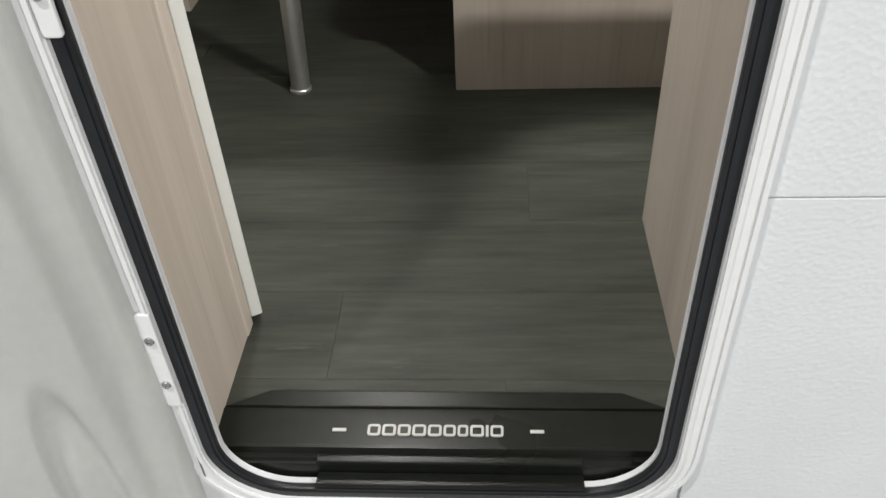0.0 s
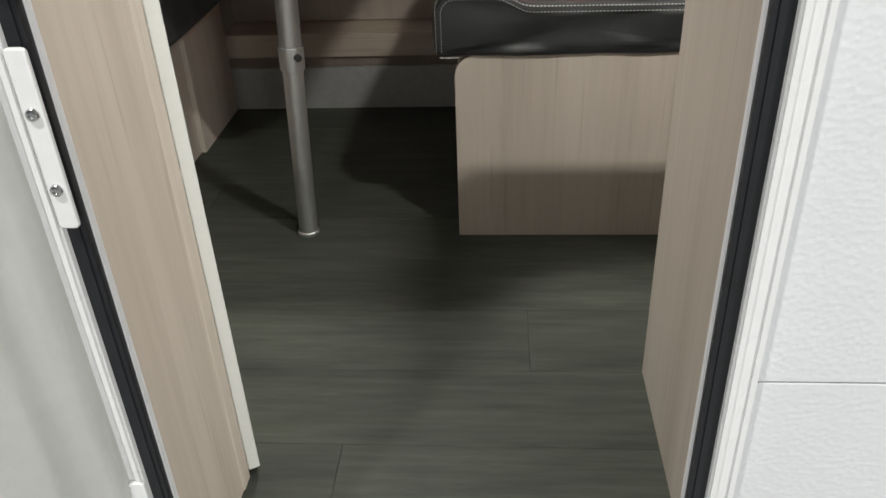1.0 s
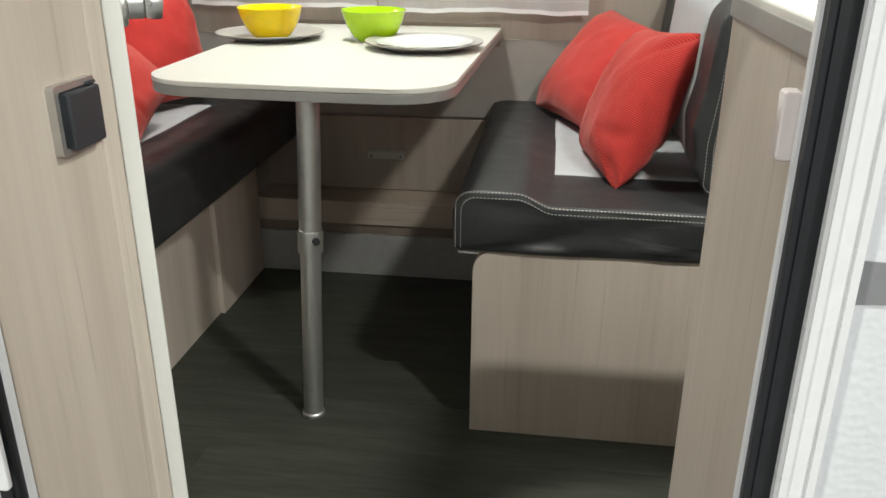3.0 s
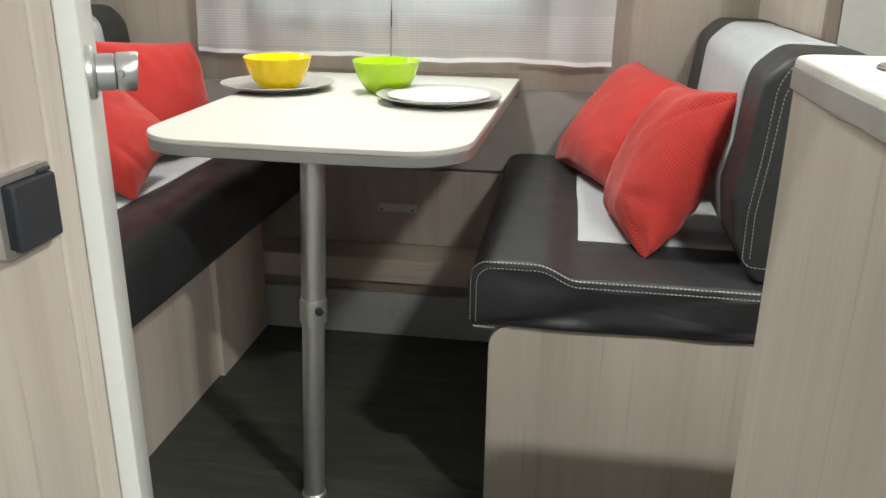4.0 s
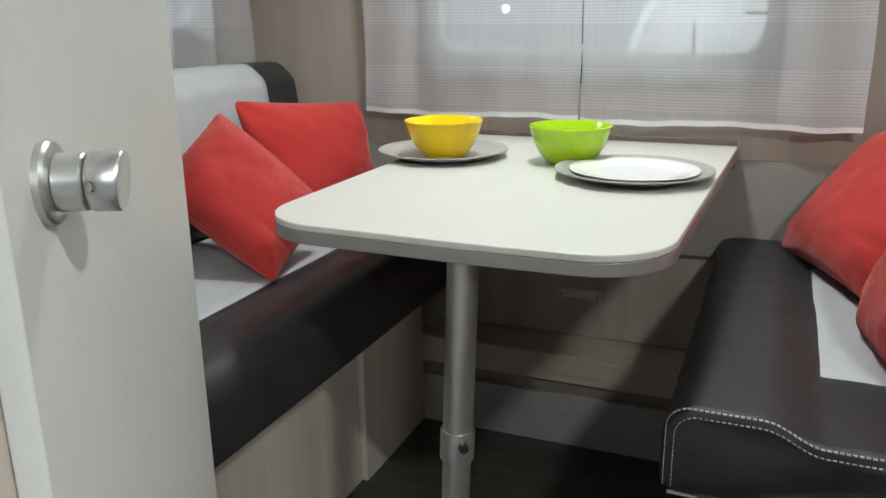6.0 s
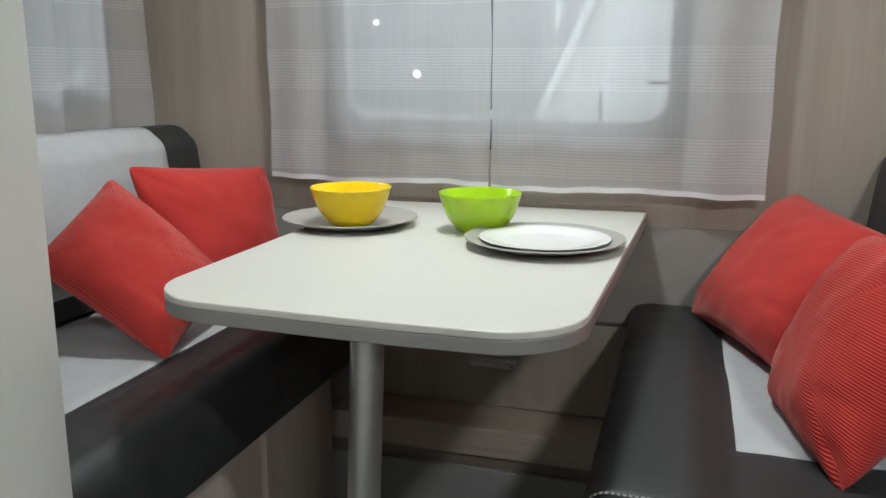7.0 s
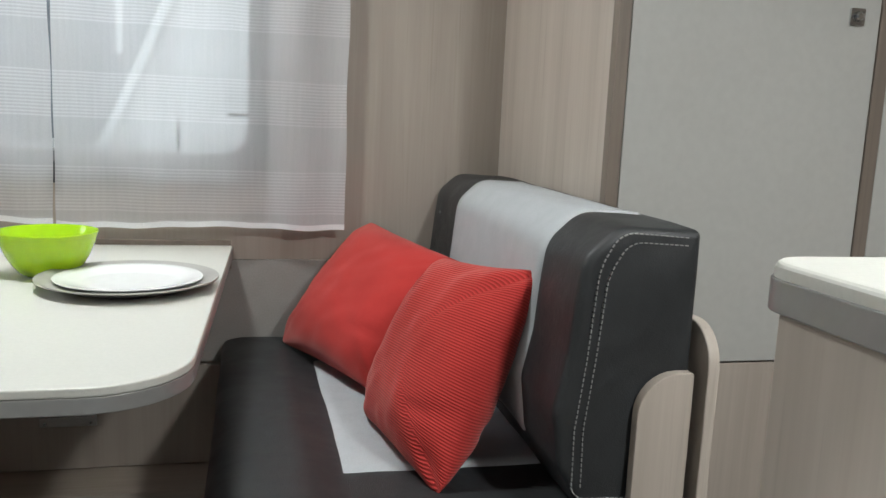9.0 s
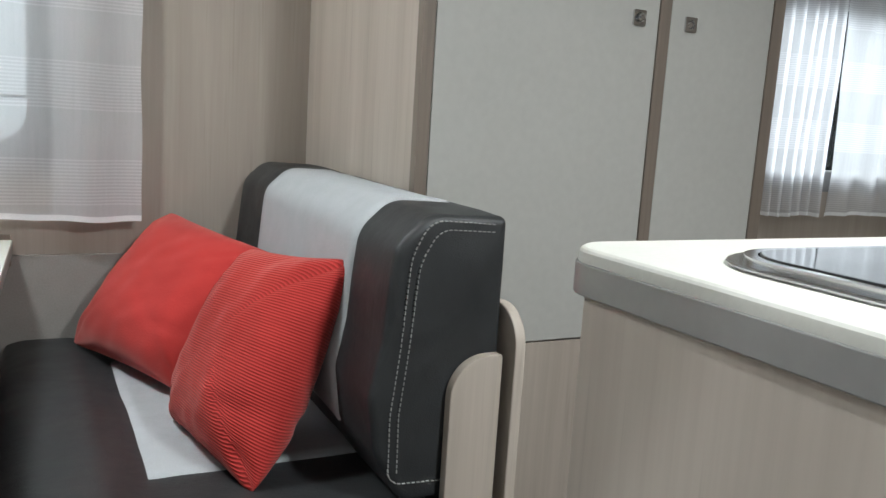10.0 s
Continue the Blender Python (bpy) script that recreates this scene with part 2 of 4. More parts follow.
M_PLUSH = plush("red_plush", (0.45, 0.038, 0.034), False)
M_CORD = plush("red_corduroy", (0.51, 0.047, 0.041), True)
M_TABLE = plain("cream_laminate", (0.62, 0.61, 0.56), 0.40, grain=0.03, scale=220)
M_BAND = plain("silver_edge_band", (0.33, 0.325, 0.315), 0.34, metal=0.35, grain=0.04)
M_ALU = plain("satin_aluminium", (0.55, 0.55, 0.54), 0.33, metal=0.85, grain=0.04)
M_STEEL = plain("polished_steel", (0.62, 0.62, 0.62), 0.16, metal=1.0, grain=0.03)
M_CHROME = plain("chrome", (0.75, 0.75, 0.76), 0.08, metal=1.0, grain=0.02)
M_BLACK = plain("black_plastic", (0.018, 0.019, 0.022), 0.4, grain=0.15)
M_SWITCH = plain("anthracite_switch", (0.030, 0.034, 0.040), 0.38, grain=0.1)
M_PLINTH = plain("grey_plinth", (0.30, 0.30, 0.295), 0.4)
M_YELLOW = plain("yellow_melamine", (0.92, 0.65, 0.005), 0.13, grain=0.03)
M_LIME = plain("lime_melamine", (0.42, 0.66, 0.012), 0.13, grain=0.03)
M_PLATE = plain("taupe_melamine", (0.36, 0.345, 0.32), 0.35, grain=0.03)
M_PLATE_WHITE = plain("white_melamine", (0.82, 0.82, 0.81), 0.09, grain=0.02)
M_SHEER = sheer("sheer_white_voile")
M_HEM = fabric("white_hem", (0.74, 0.74, 0.75))
M_WINFRAME = plain("window_grey_plastic", (0.16, 0.16, 0.165), 0.4)
M_PANE = glass("acrylic_pane")
M_HOBGLASS = plain("black_hob_glass", (0.02, 0.021, 0.024), 0.05, grain=0.05, spec=0.8)
M_HANDLE = plain("grey_pull", (0.52, 0.52, 0.51), 0.3, metal=0.6)
M_CEIL = plain("ceiling_white", (0.74, 0.73, 0.70), 0.6, grain=0.02)
M_HALL = plain("hall_floor_grey", (0.24, 0.24, 0.24), 0.6)
M_FAR_WHITE = plain("neighbour_white", (0.78, 0.79, 0.80), 0.4, grain=0.02)
M_FAR_GREY = plain("neighbour_grey", (0.30, 0.31, 0.33), 0.4)
M_FAR_GLASS = plain("neighbour_window", (0.22, 0.23, 0.25), 0.12, spec=0.7)
# glow for the two light spots behind the dinette curtain
M_LIGHT_SPOT, _n, _l, _p = material("light_spot_glow")
_p.inputs["Emission Color"].default_value = (1.0, 0.98, 0.94, 1)
_p.inputs["Emission Strength"].default_value = 5.0
M_DECAL = plain("grey_decal", (0.25, 0.25, 0.26), 0.4)
M_FLOOR = floor_vinyl("wood_look_vinyl")
M_JOINT = plain("vinyl_joint", (0.03, 0.03, 0.027), 0.7)
M_BED = fabric("bed_cover_beige", (0.45, 0.42, 0.38), 200)


# ---- mesh helpers ----
def finish(bm, name, mat, smooth=20):
    bmesh.ops.recalc_face_normals(bm, faces=bm.faces)
    me = bpy.data.meshes.new(name)
    bm.to_mesh(me)
    bm.free()
    me.materials.append(mat)
    if smooth:
        me.shade_smooth()
        me.set_sharp_from_angle(angle=radians(smooth))
    return me


def part(name, bm, mat, parent=None, label="", smooth=20):
    ob = new(name, finish(bm, name, mat, smooth))
    ob.parent = parent
    if label:
        tagged(ob, label)
    return ob


def thing(name, at, label, category, group="", kind=""):
    """An Empty at the thing's base; parts hang from it in world places."""
    ob = new(name)
    ob.empty_display_size = 0.05
    return tagged(ob, label, category, group, kind)


def box(x0, x1, y0, y1, z0, z1, bevel=0.002, bm=None, seg=2):
    bm = bm or bmesh.new()
    vs = [bm.verts.new((x, y, z)) for x in (x0, x1) for y in (y0, y1) for z in (z0, z1)]
    f = [bm.faces.new([vs[i] for i in q]) for q in ((0, 1, 3, 2), (4, 6, 7, 5), (0, 4, 5, 1), (2, 3, 7, 6), (0, 2, 6, 4), (1, 5, 7, 3))]
    bmesh.ops.recalc_face_normals(bm, faces=f)
    if bevel:
        edges = {e for q in f for e in q.edges}
        bmesh.ops.bevel(bm, geom=list(edges), offset=bevel, segments=seg, affect="EDGES", profile=0.5)
    return bm


def corners(points, radii, seg=8):
    """A closed outline with its corners rounded."""
    out = []
    n = len(points)
    for i, (p, r) in enumerate(zip(points, radii)):
        p, a, b = Vector(p), Vector(points[i - 1]), Vector(points[(i + 1) % n])
        if r <= 0:
            out.append(tuple(p))
            continue
        u, v = (a - p).normalized(), (b - p).normalized()
        ang = u.angle(v)
        t = r / math.tan(ang / 2)
        c = p + (u + v).normalized() * (r / math.sin(ang / 2))
        s, e = p + u * t - c, p + v * t - c
        whole = s.angle_signed(e) if s.length else 0
        for k in range(seg + 1):
            w = -whole * k / seg
            out.append((c.x + s.x * math.cos(w) - s.y * math.sin(w), c.y + s.x * math.sin(w) + s.y * math.cos(w)))
    return out


def prism(outline, axis, a, b, bevel=0.0, bm=None, seg=2):
    """An outline in the plane across the axis, drawn out from a to b."""
    bm = bm or bmesh.new()

    def at(p, d):
        return {"x": (d, p[0], p[1]), "y": (p[0], d, p[1]), "z": (p[0], p[1], d)}[axis]
    lo, hi = [bm.verts.new(at(p, a)) for p in outline], [bm.verts.new(at(p, b)) for p in outline]
    n = len(outline)
    caps = [bm.faces.new(lo), bm.faces.new(hi)]
    for i in range(n):
        bm.faces.new((lo[i], lo[(i + 1) % n], hi[(i + 1) % n], hi[i]))
    if bevel:
        bmesh.ops.recalc_face_normals(bm, faces=bm.faces)
        bmesh.ops.bevel(bm, geom=[e for f in caps for e in f.edges], offset=bevel, segments=seg, affect="EDGES", profile=0.5)
    return bm


def ring(outer, inner, axis, a, b, bm=None):
    """A frame between two outlines with as many points each."""
    bm = bm or bmesh.new()

    def at(p, d):
        return {"x": (d, p[0], p[1]), "y": (p[0], d, p[1]), "z": (p[0], p[1], d)}[axis]
    g = [[bm.verts.new(at(p, d)) for p in o] for o, d in ((outer, a), (outer, b), (inner, b), (inner, a))]
    n = len(outer)
    for k in range(4):
        for i in range(n):
            bm.faces.new((g[k][i], g[k][(i + 1) % n], g[(k + 1) % 4][(i + 1) % n], g[(k + 1) % 4][i]))
    return bm


def lathe(profile, at, seg=48, bm=None, turn=None):
    """A turned body from (radius, height) points; turn lays its axis elsewhere."""
    bm = bm or bmesh.new()
    m = Matrix.Translation(at) @ (turn or Matrix())
    rows = []
    for r, h in profile:
        if r < 1e-6:
            rows.append([bm.verts.new(m @ Vector((0, 0, h)))])
        else:
            rows.append([bm.verts.new(m @ Vector((r * math.cos(2 * math.pi * k / seg), r * math.sin(2 * math.pi * k / seg), h))) for k in range(seg)])
    for p, q in zip(rows, rows[1:]):
        for k in range(seg):
            f = [p[k % len(p)], p[(k + 1) % len(p)], q[(k + 1) % len(q)], q[k % len(q)]]
            f = [v for i, v in enumerate(f) if v not in f[:i]]
            if len(f) > 2:
                bm.faces.new(f)
    return bm


def dense(outline, step):
    """The closed outline again with points no further apart than step."""
    out = []
    for i, p in enumerate(outline):
        q = outline[(i + 1) % len(outline)]
        d = math.dist(p, q)
        k = max(1, int(d / step))
        out += [(p[0] + (q[0] - p[0]) * j / k, p[1] + (q[1] - p[1]) * j / k) for j in range(k)]
    return out


def inset(outline, d):
    """Moves each point of a closed outline inwards by d."""
    n = len(outline)
    area2 = sum(outline[i][0] * outline[(i + 1) % n][1] - outline[(i + 1) % n][0] * outline[i][1] for i in range(n))
    s = 1 if area2 > 0 else -1
    out = []
    for i in range(n):
        a, b = Vector(outline[i - 1]), Vector(outline[(i + 1) % n])
        t = (b - a).normalized()
        out.append((outline[i][0] - s * t.y * d, outline[i][1] + s * t.x * d))
    return out


def cushion(outline, y0, y1, round_end=0.03, wave=0.0025, step=0.02, skew=0.0, crease=0.005, bulge=0.0, ease=None):
    """A stuffed body with an x-z outline drawn out along y, its ends rounded and its cover slightly uneven."""
    bm = bmesh.new()
    o = dense(outline, step)
    stations = [(y0 + round_end * (1 - math.cos(a)), round_end * (1 - math.sin(a))) for a in np.linspace(0, math.pi / 2, 6)]
    inner = np.linspace(y0 + round_end, y1 - round_end, max(3, int((y1 - y0) / 0.03)))[1:-1]
    stations += [(y, 0) for y in inner]
    stations += [(y1 - round_end * (1 - math.cos(a)), round_end * (1 - math.sin(a))) for a in np.linspace(math.pi / 2, 0, 6)]
    rows = []
    for y, d in stations:
        rows.append([])
        for x, z in inset(o, d):
            if ease and z > ease:
                z = ease + (z - ease) * (1 - 0.6 * (y - y0) / (y1 - y0))
            k = noise.noise((x * 7, y * 7, z * 7)) * wave + noise.noise((x * 22 + 5, y * 16, z * 22)) * wave * 0.35
            rows[-1].append(bm.verts.new((x + k + skew * (y - y0) / (y1 - y0), y + k * 0.6, z + k)))
    n = len(o)
    for p, q in zip(rows, rows[1:]):
        for i in range(n):
            bm.faces.new((p[i], p[(i + 1) % n], q[(i + 1) % n], q[i]))
    for ring_, sign in ((rows[0], -1), (rows[-1], 1)):
        c = sum((v.co for v in ring_), Vector()) / n
        last = ring_
        for t in (0.12, 0.25, 0.38, 0.5, 0.62, 0.74, 0.86):
            cur = []
            for v in ring_:
                p = v.co.lerp(c, t)
                p.y += sign * (bulge * math.sin(t * 2.2) + noise.noise((p.x * 9 - p.z * 12, p.z * 9 + p.x * 5, 3.0)) * crease * min(1, t * 4))
                cur.append(bm.verts.new(p))
            for i in range(n):
                bm.faces.new((last[i], last[(i + 1) % n], cur[(i + 1) % n], cur[i]))
            last = cur
        bm.faces.new(last)
    return bm


def strip_cover(points, y0, y1, side, lift=0.003, wave=0.0025, skew=0.0, y_skew=(0.0, 1.0)):
    """An inset cover that follows an open x-z line, proud of it by lift on one side, with turned-in edges."""
    bm = bmesh.new()
    pts = []
    for p, q in zip(points, points[1:]):
        k = max(1, int(math.dist(p, q) / 0.015))
        pts += [(p[0] + (q[0] - p[0]) * j / k, p[1] + (q[1] - p[1]) * j / k) for j in range(k)]
    pts.append(points[-1])
    nrm = []
    for i in range(len(pts)):
        a, b = Vector(pts[max(0, i - 1)]), Vector(pts[min(len(pts) - 1, i + 1)])
        t = (b - a).normalized()
        nrm.append((-t.y * side, t.x * side))
    ys = [y0, y0 + 0.004] + list(np.linspace(y0 + 0.03, y1 - 0.03, max(3, int((y1 - y0) / 0.03)))) + [y1 - 0.004, y1]
    rows = []
    for j, y in enumerate(ys):
        rows.append([])
        for i, ((x, z), (nx, nz)) in enumerate(zip(pts, nrm)):
            edge = j in (0, len(ys) - 1) or i in (0, len(pts) - 1)
            h = -0.004 if edge else lift
            k = noise.noise((x * 7, y * 7, z * 7)) * wave + noise.noise((x * 22 + 5, y * 16, z * 22)) * wave * 0.35
            rows[-1].append(bm.verts.new((x + nx * h + k + skew * (y - y_skew[0]) / (y_skew[1] - y_skew[0]), y + k * 0.6, z + nz * h + k)))
    for p, q in zip(rows, rows[1:]):
        for i in range(len(pts) - 1):
            bm.faces.new((p[i], p[i + 1], q[i + 1], q[i]))
    return bm


def stitches(line, y, size=0.0045, gap=0.0025, proud=0.0012, bm=None):
    """Short raised threads one after another along an x-z line in the plane y."""
    bm = bm or bmesh.new()
    runs = [math.dist(p, q) for p, q in zip(line, line[1:])]

    def at(s):
        for (p, q), d in zip(zip(line, line[1:]), runs):
            if s <= d and d > 0:
                return p[0] + (q[0] - p[0]) * s / d, p[1] + (q[1] - p[1]) * s / d
            s -= d
        return line[-1]
    w = 0.0006
    for k in range(int(sum(runs) / (size + gap))):
        a, b = at(k * (size + gap)), at(k * (size + gap) + size)
        d = math.dist(a, b) or 1
        u = ((b[0] - a[0]) / d * w, (b[1] - a[1]) / d * w)
        vs = [(x - u[1] * sg, z + u[0] * sg) for (x, z), sg in ((a, 1), (b, 1), (b, -1), (a, -1))]
        lo = [bm.verts.new((x, y + proud, z)) for x, z in vs]
        hi = [bm.verts.new((x, y - proud, z)) for x, z in vs]
        bm.faces.new(hi)
        for k2 in range(4):
            bm.faces.new((lo[k2], lo[(k2 + 1) % 4], hi[(k2 + 1) % 4], hi[k2]))
    return bm


def pillow(name, p00, p10, p11, p01, thick, mat, label, seed=0, group="red scatter cushions"):
    """A scatter cushion spanned by its four corners, with drawn-in edges, bulging faces and creases towards the corners."""
    bm = bmesh.new()
    uvl = bm.loops.layers.uv.new("UVMap")
    a, b, c, d = (Vector(p) for p in (p00, p10, p11, p01))
    nrm = ((c - a).cross(d - b)).normalized()
    n = 48

    def place(u, v, side):
        rounded = max(abs(u), abs(v), 1e-6) / (abs(u) ** 16 + abs(v) ** 16 + 1e-30) ** (1 / 16)
        s, t = (u * rounded * 1.03 + 1) / 2, (v * rounded * 1.03 + 1) / 2
        pinch = 0.05
        s2 = 0.5 + (s - 0.5) * (1 - pinch * (1 - v * v) ** 0.8)
        t2 = 0.5 + (t - 0.5) * (1 - pinch * (1 - u * u) ** 0.8)
        p = (a * (1 - s2) + b * s2) * (1 - t2) + (d * (1 - s2) + c * s2) * t2
        h = max(0, (1 - abs(u) ** 3) * (1 - abs(v) ** 3)) ** 0.6
        ear = (abs(u) * abs(v)) ** 1.6
        crease = noise.noise((u * 1.6 + seed, v * 1.6, side)) * 0.008 + noise.noise((u * 5 + seed, v * 5, side * 3)) * 0.0025
        fan = math.sin(10 * math.atan2(abs(u) - 1.25, abs(v) - 1.25) + seed) * 0.006 * ear
        tuck = -0.005 * math.exp(-((v + 0.62 - 0.25 * u) / 0.07) ** 2) * math.exp(-((u - 0.75) / 0.3) ** 2)
        return p + nrm * side * (h * thick / 2 + (crease + fan + tuck) * min(1, h * 2.5))
    grid = {}
    for side in (1, -1):
        for i in range(n + 1):
            for j in range(n + 1):
                rim = i in (0, n) or j in (0, n)
                key = (i, j, 0 if rim else side)
                if key not in grid:
                    u, v = (math.sin(math.pi * (2 * k / n - 1) / 2) for k in (i, j))
                    grid[key] = (bm.verts.new(place(u, v, side)), (u, v))
    for side in (1, -1):
        for i in range(n):
            for j in range(n):
                keys = [(i, j), (i + 1, j), (i + 1, j + 1), (i, j + 1)]
                if side < 0:
                    keys.reverse()
                vs = [grid[(p, q, 0 if p in (0, n) or q in (0, n) else side)] for p, q in keys]
                f = bm.faces.new([v[0] for v in vs])
                for loop, v in zip(f.loops, vs):
                    loop[uvl].uv = v[1]
    ob = new(name, finish(bm, name, mat, 180))
    return tagged(ob, label, "cushion", group)


# ---- plan ----
FAR = 2.62       # inner face of the far side wall
FRONT = -1.285    # inner face of the front wall
REAR = 3.60      # inner face of the rear wall
SKIN = 0.70      # outer skin on the entrance side
INNER = 0.745    # inner face of the entrance wall
CEIL = 1.95


def wall_with_holes(name, axis, a, b, u0, u1, v0, v1, holes, mat, label):
    """A thick wall as blocks round its openings; holes are (u0, u1, v0, v1), in order along u."""
    bm = bmesh.new()

    def blk(p0, p1, q0, q1):
        if p1 - p0 > 1e-4 and q1 - q0 > 1e-4:
            if axis == "y":
                box(p0, p1, a, b, q0, q1, 0, bm)
            else:
                box(a, b, p0, p1, q0, q1, 0, bm)
    at = u0
    for h in holes:
        blk(at, h[0], v0, v1)
        blk(h[0], h[1], v0, h[2])
        blk(h[0], h[1], h[3], v1)
        at = h[1]
    blk(at, u1, v0, v1)
    return tagged(part(name, bm, mat), label, "wall", kind="structure")


WIN = (-0.740, 0.120, 0.872, 1.50)
REARWIN = (2.01, 2.98, 0.872, 1.50)
FRONTWIN = (1.45, 2.50, 0.95, 1.50)
DOOR = (-0.211, 0.330, -0.032, 1.72)

wall_with_holes("wall_far", "y", FAR, FAR + 0.035, FRONT - 0.03, REAR + 0.03, -0.05, CEIL + 0.02, [WIN, REARWIN], M_WALL,
                "taupe wood-grain foil side wall with curtained windows")
wall_with_holes("wall_front", "x", FRONT - 0.03, FRONT, INNER, FAR, -0.05, CEIL + 0.02, [FRONTWIN], M_WALL, "taupe wood-grain front wall with a curtained window")
wall_with_holes("wall_rear", "x", REAR, REAR + 0.03, INNER, FAR, -0.05, CEIL + 0.02, [], M_WALL, "taupe wood-grain rear wall")
tagged(part("ceiling", box(FRONT - 0.03, REAR + 0.03, SKIN, FAR + 0.035, CEIL, CEIL + 0.03, 0), M_CEIL), "off-white caravan ceiling", "ceiling", kind="structure")

# entrance wall: inner lining and outer skin with the rounded door opening
def opening(grow, r, n=10):
    x0, x1, z0, z1 = DOOR[0] - grow, DOOR[1] + grow, DOOR[2] - grow, DOOR[3] + grow
    return corners([(x0, z0), (x1, z0), (x1, z1), (x0, z1)], [r + grow] * 4, n)


def quad_outline(x0, x1, z0, z1, n=10):
    """A rectangle with as many points as opening(), fanned out from its corners."""
    return [p for p in ((x0, z0), (x1, z0), (x1, z1), (x0, z1)) for _ in range(n + 1)]


wall_entry = tagged(new("wall_entrance"), "white hammered-aluminium caravan side with wood-lined inside", "wall", kind="structure")
HOLE = opening(0.018, 0.085)


def skin_panel(x0, x1, z0, z1):
    return box(x0, x1, SKIN, SKIN + 0.003, z0, z1, 0.001)


# two sheets meet in a horizontal joint at the height of the entrance step light
for x0, x1 in ((FRONT - 0.03, DOOR[0] - 0.045), (DOOR[1] + 0.037, REAR + 0.03)):
    part("lower_sheet", skin_panel(x0, x1, -0.35, 0.4235), M_SKIN, wall_entry)
    part("upper_sheet", skin_panel(x0, x1, 0.4255, 2.0), M_SKIN, wall_entry)
part("header_sheet", skin_panel(DOOR[0] - 0.045, DOOR[1] + 0.037, 1.765, 2.0), M_SKIN, wall_entry)
part("skirt_sheet", skin_panel(DOOR[0] - 0.045, DOOR[1] + 0.037, -0.35, -0.08), M_SKIN, wall_entry)
part("core", ring(quad_outline(FRONT - 0.03, REAR + 0.03, -0.34, 2.0), HOLE, "y", SKIN + 0.004, SKIN + 0.009), M_TRIM_WHITE, wall_entry)
part("inner_core", ring(quad_outline(FRONT - 0.03, REAR + 0.03, -0.34, 2.0), opening(0.060, 0.03), "y", SKIN + 0.0095, INNER - 0.004), M_WALL, wall_entry)
part("lining", ring(quad_outline(FRONT - 0.03, REAR + 0.03, 0.0, 1.95), opening(0.060, 0.02), "y", INNER - 0.003, INNER), M_WALL, wall_entry)

# door frame: outer flange, black seal, inner lip
frame_ob = tagged(new("door_1"), "white plastic caravan entrance door frame with black rubber seal", "door frame", kind="structure")
part("outer_flange", ring(opening(0.041, 0.085), opening(0.019, 0.085), "y", SKIN - 0.012, SKIN + 0.010), M_FRAME, frame_ob)
part("outer_bead", ring(opening(0.0435, 0.085), opening(0.0385, 0.085), "y", SKIN - 0.0145, SKIN - 0.001), M_FRAME, frame_ob)
part("inner_bead", ring(opening(0.026, 0.085), opening(0.021, 0.085), "y", SKIN - 0.016, SKIN - 0.010), M_FRAME, frame_ob)
part("rubber_seal", ring(opening(0.019, 0.085), opening(0.002, 0.085), "y", SKIN - 0.006, SKIN + 0.011), M_RUBBER, frame_ob, "black rubber door seal")
part("seal_bead", ring(opening(0.013, 0.085), opening(0.007, 0.085), "y", SKIN - 0.0075, SKIN - 0.004), M_RUBBER, frame_ob)
part("inner_lip", ring(opening(0.003, 0.085), opening(0.0, 0.085), "y", SKIN + 0.003, SKIN + 0.0105), M_TRIM_WHITE, frame_ob, "white inner lip")
# catch plate with two screws on the hinge side
striker = part("striker", prism(corners([(0.321, 0.880), (0.332, 0.880), (0.332, 0.922), (0.321, 0.922)], [0.003] * 4, 3), "y", SKIN + 0.0115, SKIN + 0.024, 0.001), M_STRIKER, frame_ob, "glossy white latch striker")
for x0, z0, z1, screws in ((-0.2285, 0.60, 0.755, (0.637, 0.703)), (-0.2285, 0.805, 0.925, (0.830, 0.895)), (-0.2465, 0.145, 0.292, (0.184, 0.254))):
    catch = part("catch_strip", prism(corners([(x0, z0), (x0 + 0.0175, z0), (x0 + 0.0175, z1), (x0, z1)], [0.004] * 4, 3), "y", SKIN - 0.018, SKIN - 0.0125, 0.0015), M_FRAME, frame_ob, "white catch strip")
    for z in screws:
        part("screw", lathe([(0, -0.002), (0.0022, -0.002), (0.0026, -0.0032), (0.0046, -0.0028), (0.0055, -0.001), (0.0055, 0.001)], (x0 + 0.009, SKIN - 0.0185, z), 16, turn=Matrix.Rotation(radians(90), 4, "X") @ Matrix.Scale(-1, 4, (0, 0, 1))),
             M_STEEL, catch, "small steel screw")
# dark strip laid on the flange for the shadow line beside the leaf
part("shadow_line", box(-0.2385, -0.2365, SKIN - 0.0130, SKIN - 0.011, 0.0, 1.6, 0), M_WINFRAME, frame_ob)

# opened entrance door leaf, folded back against the outside
leaf = thing("entrance_door", None, "open white glossy moulded caravan entrance door", "door")


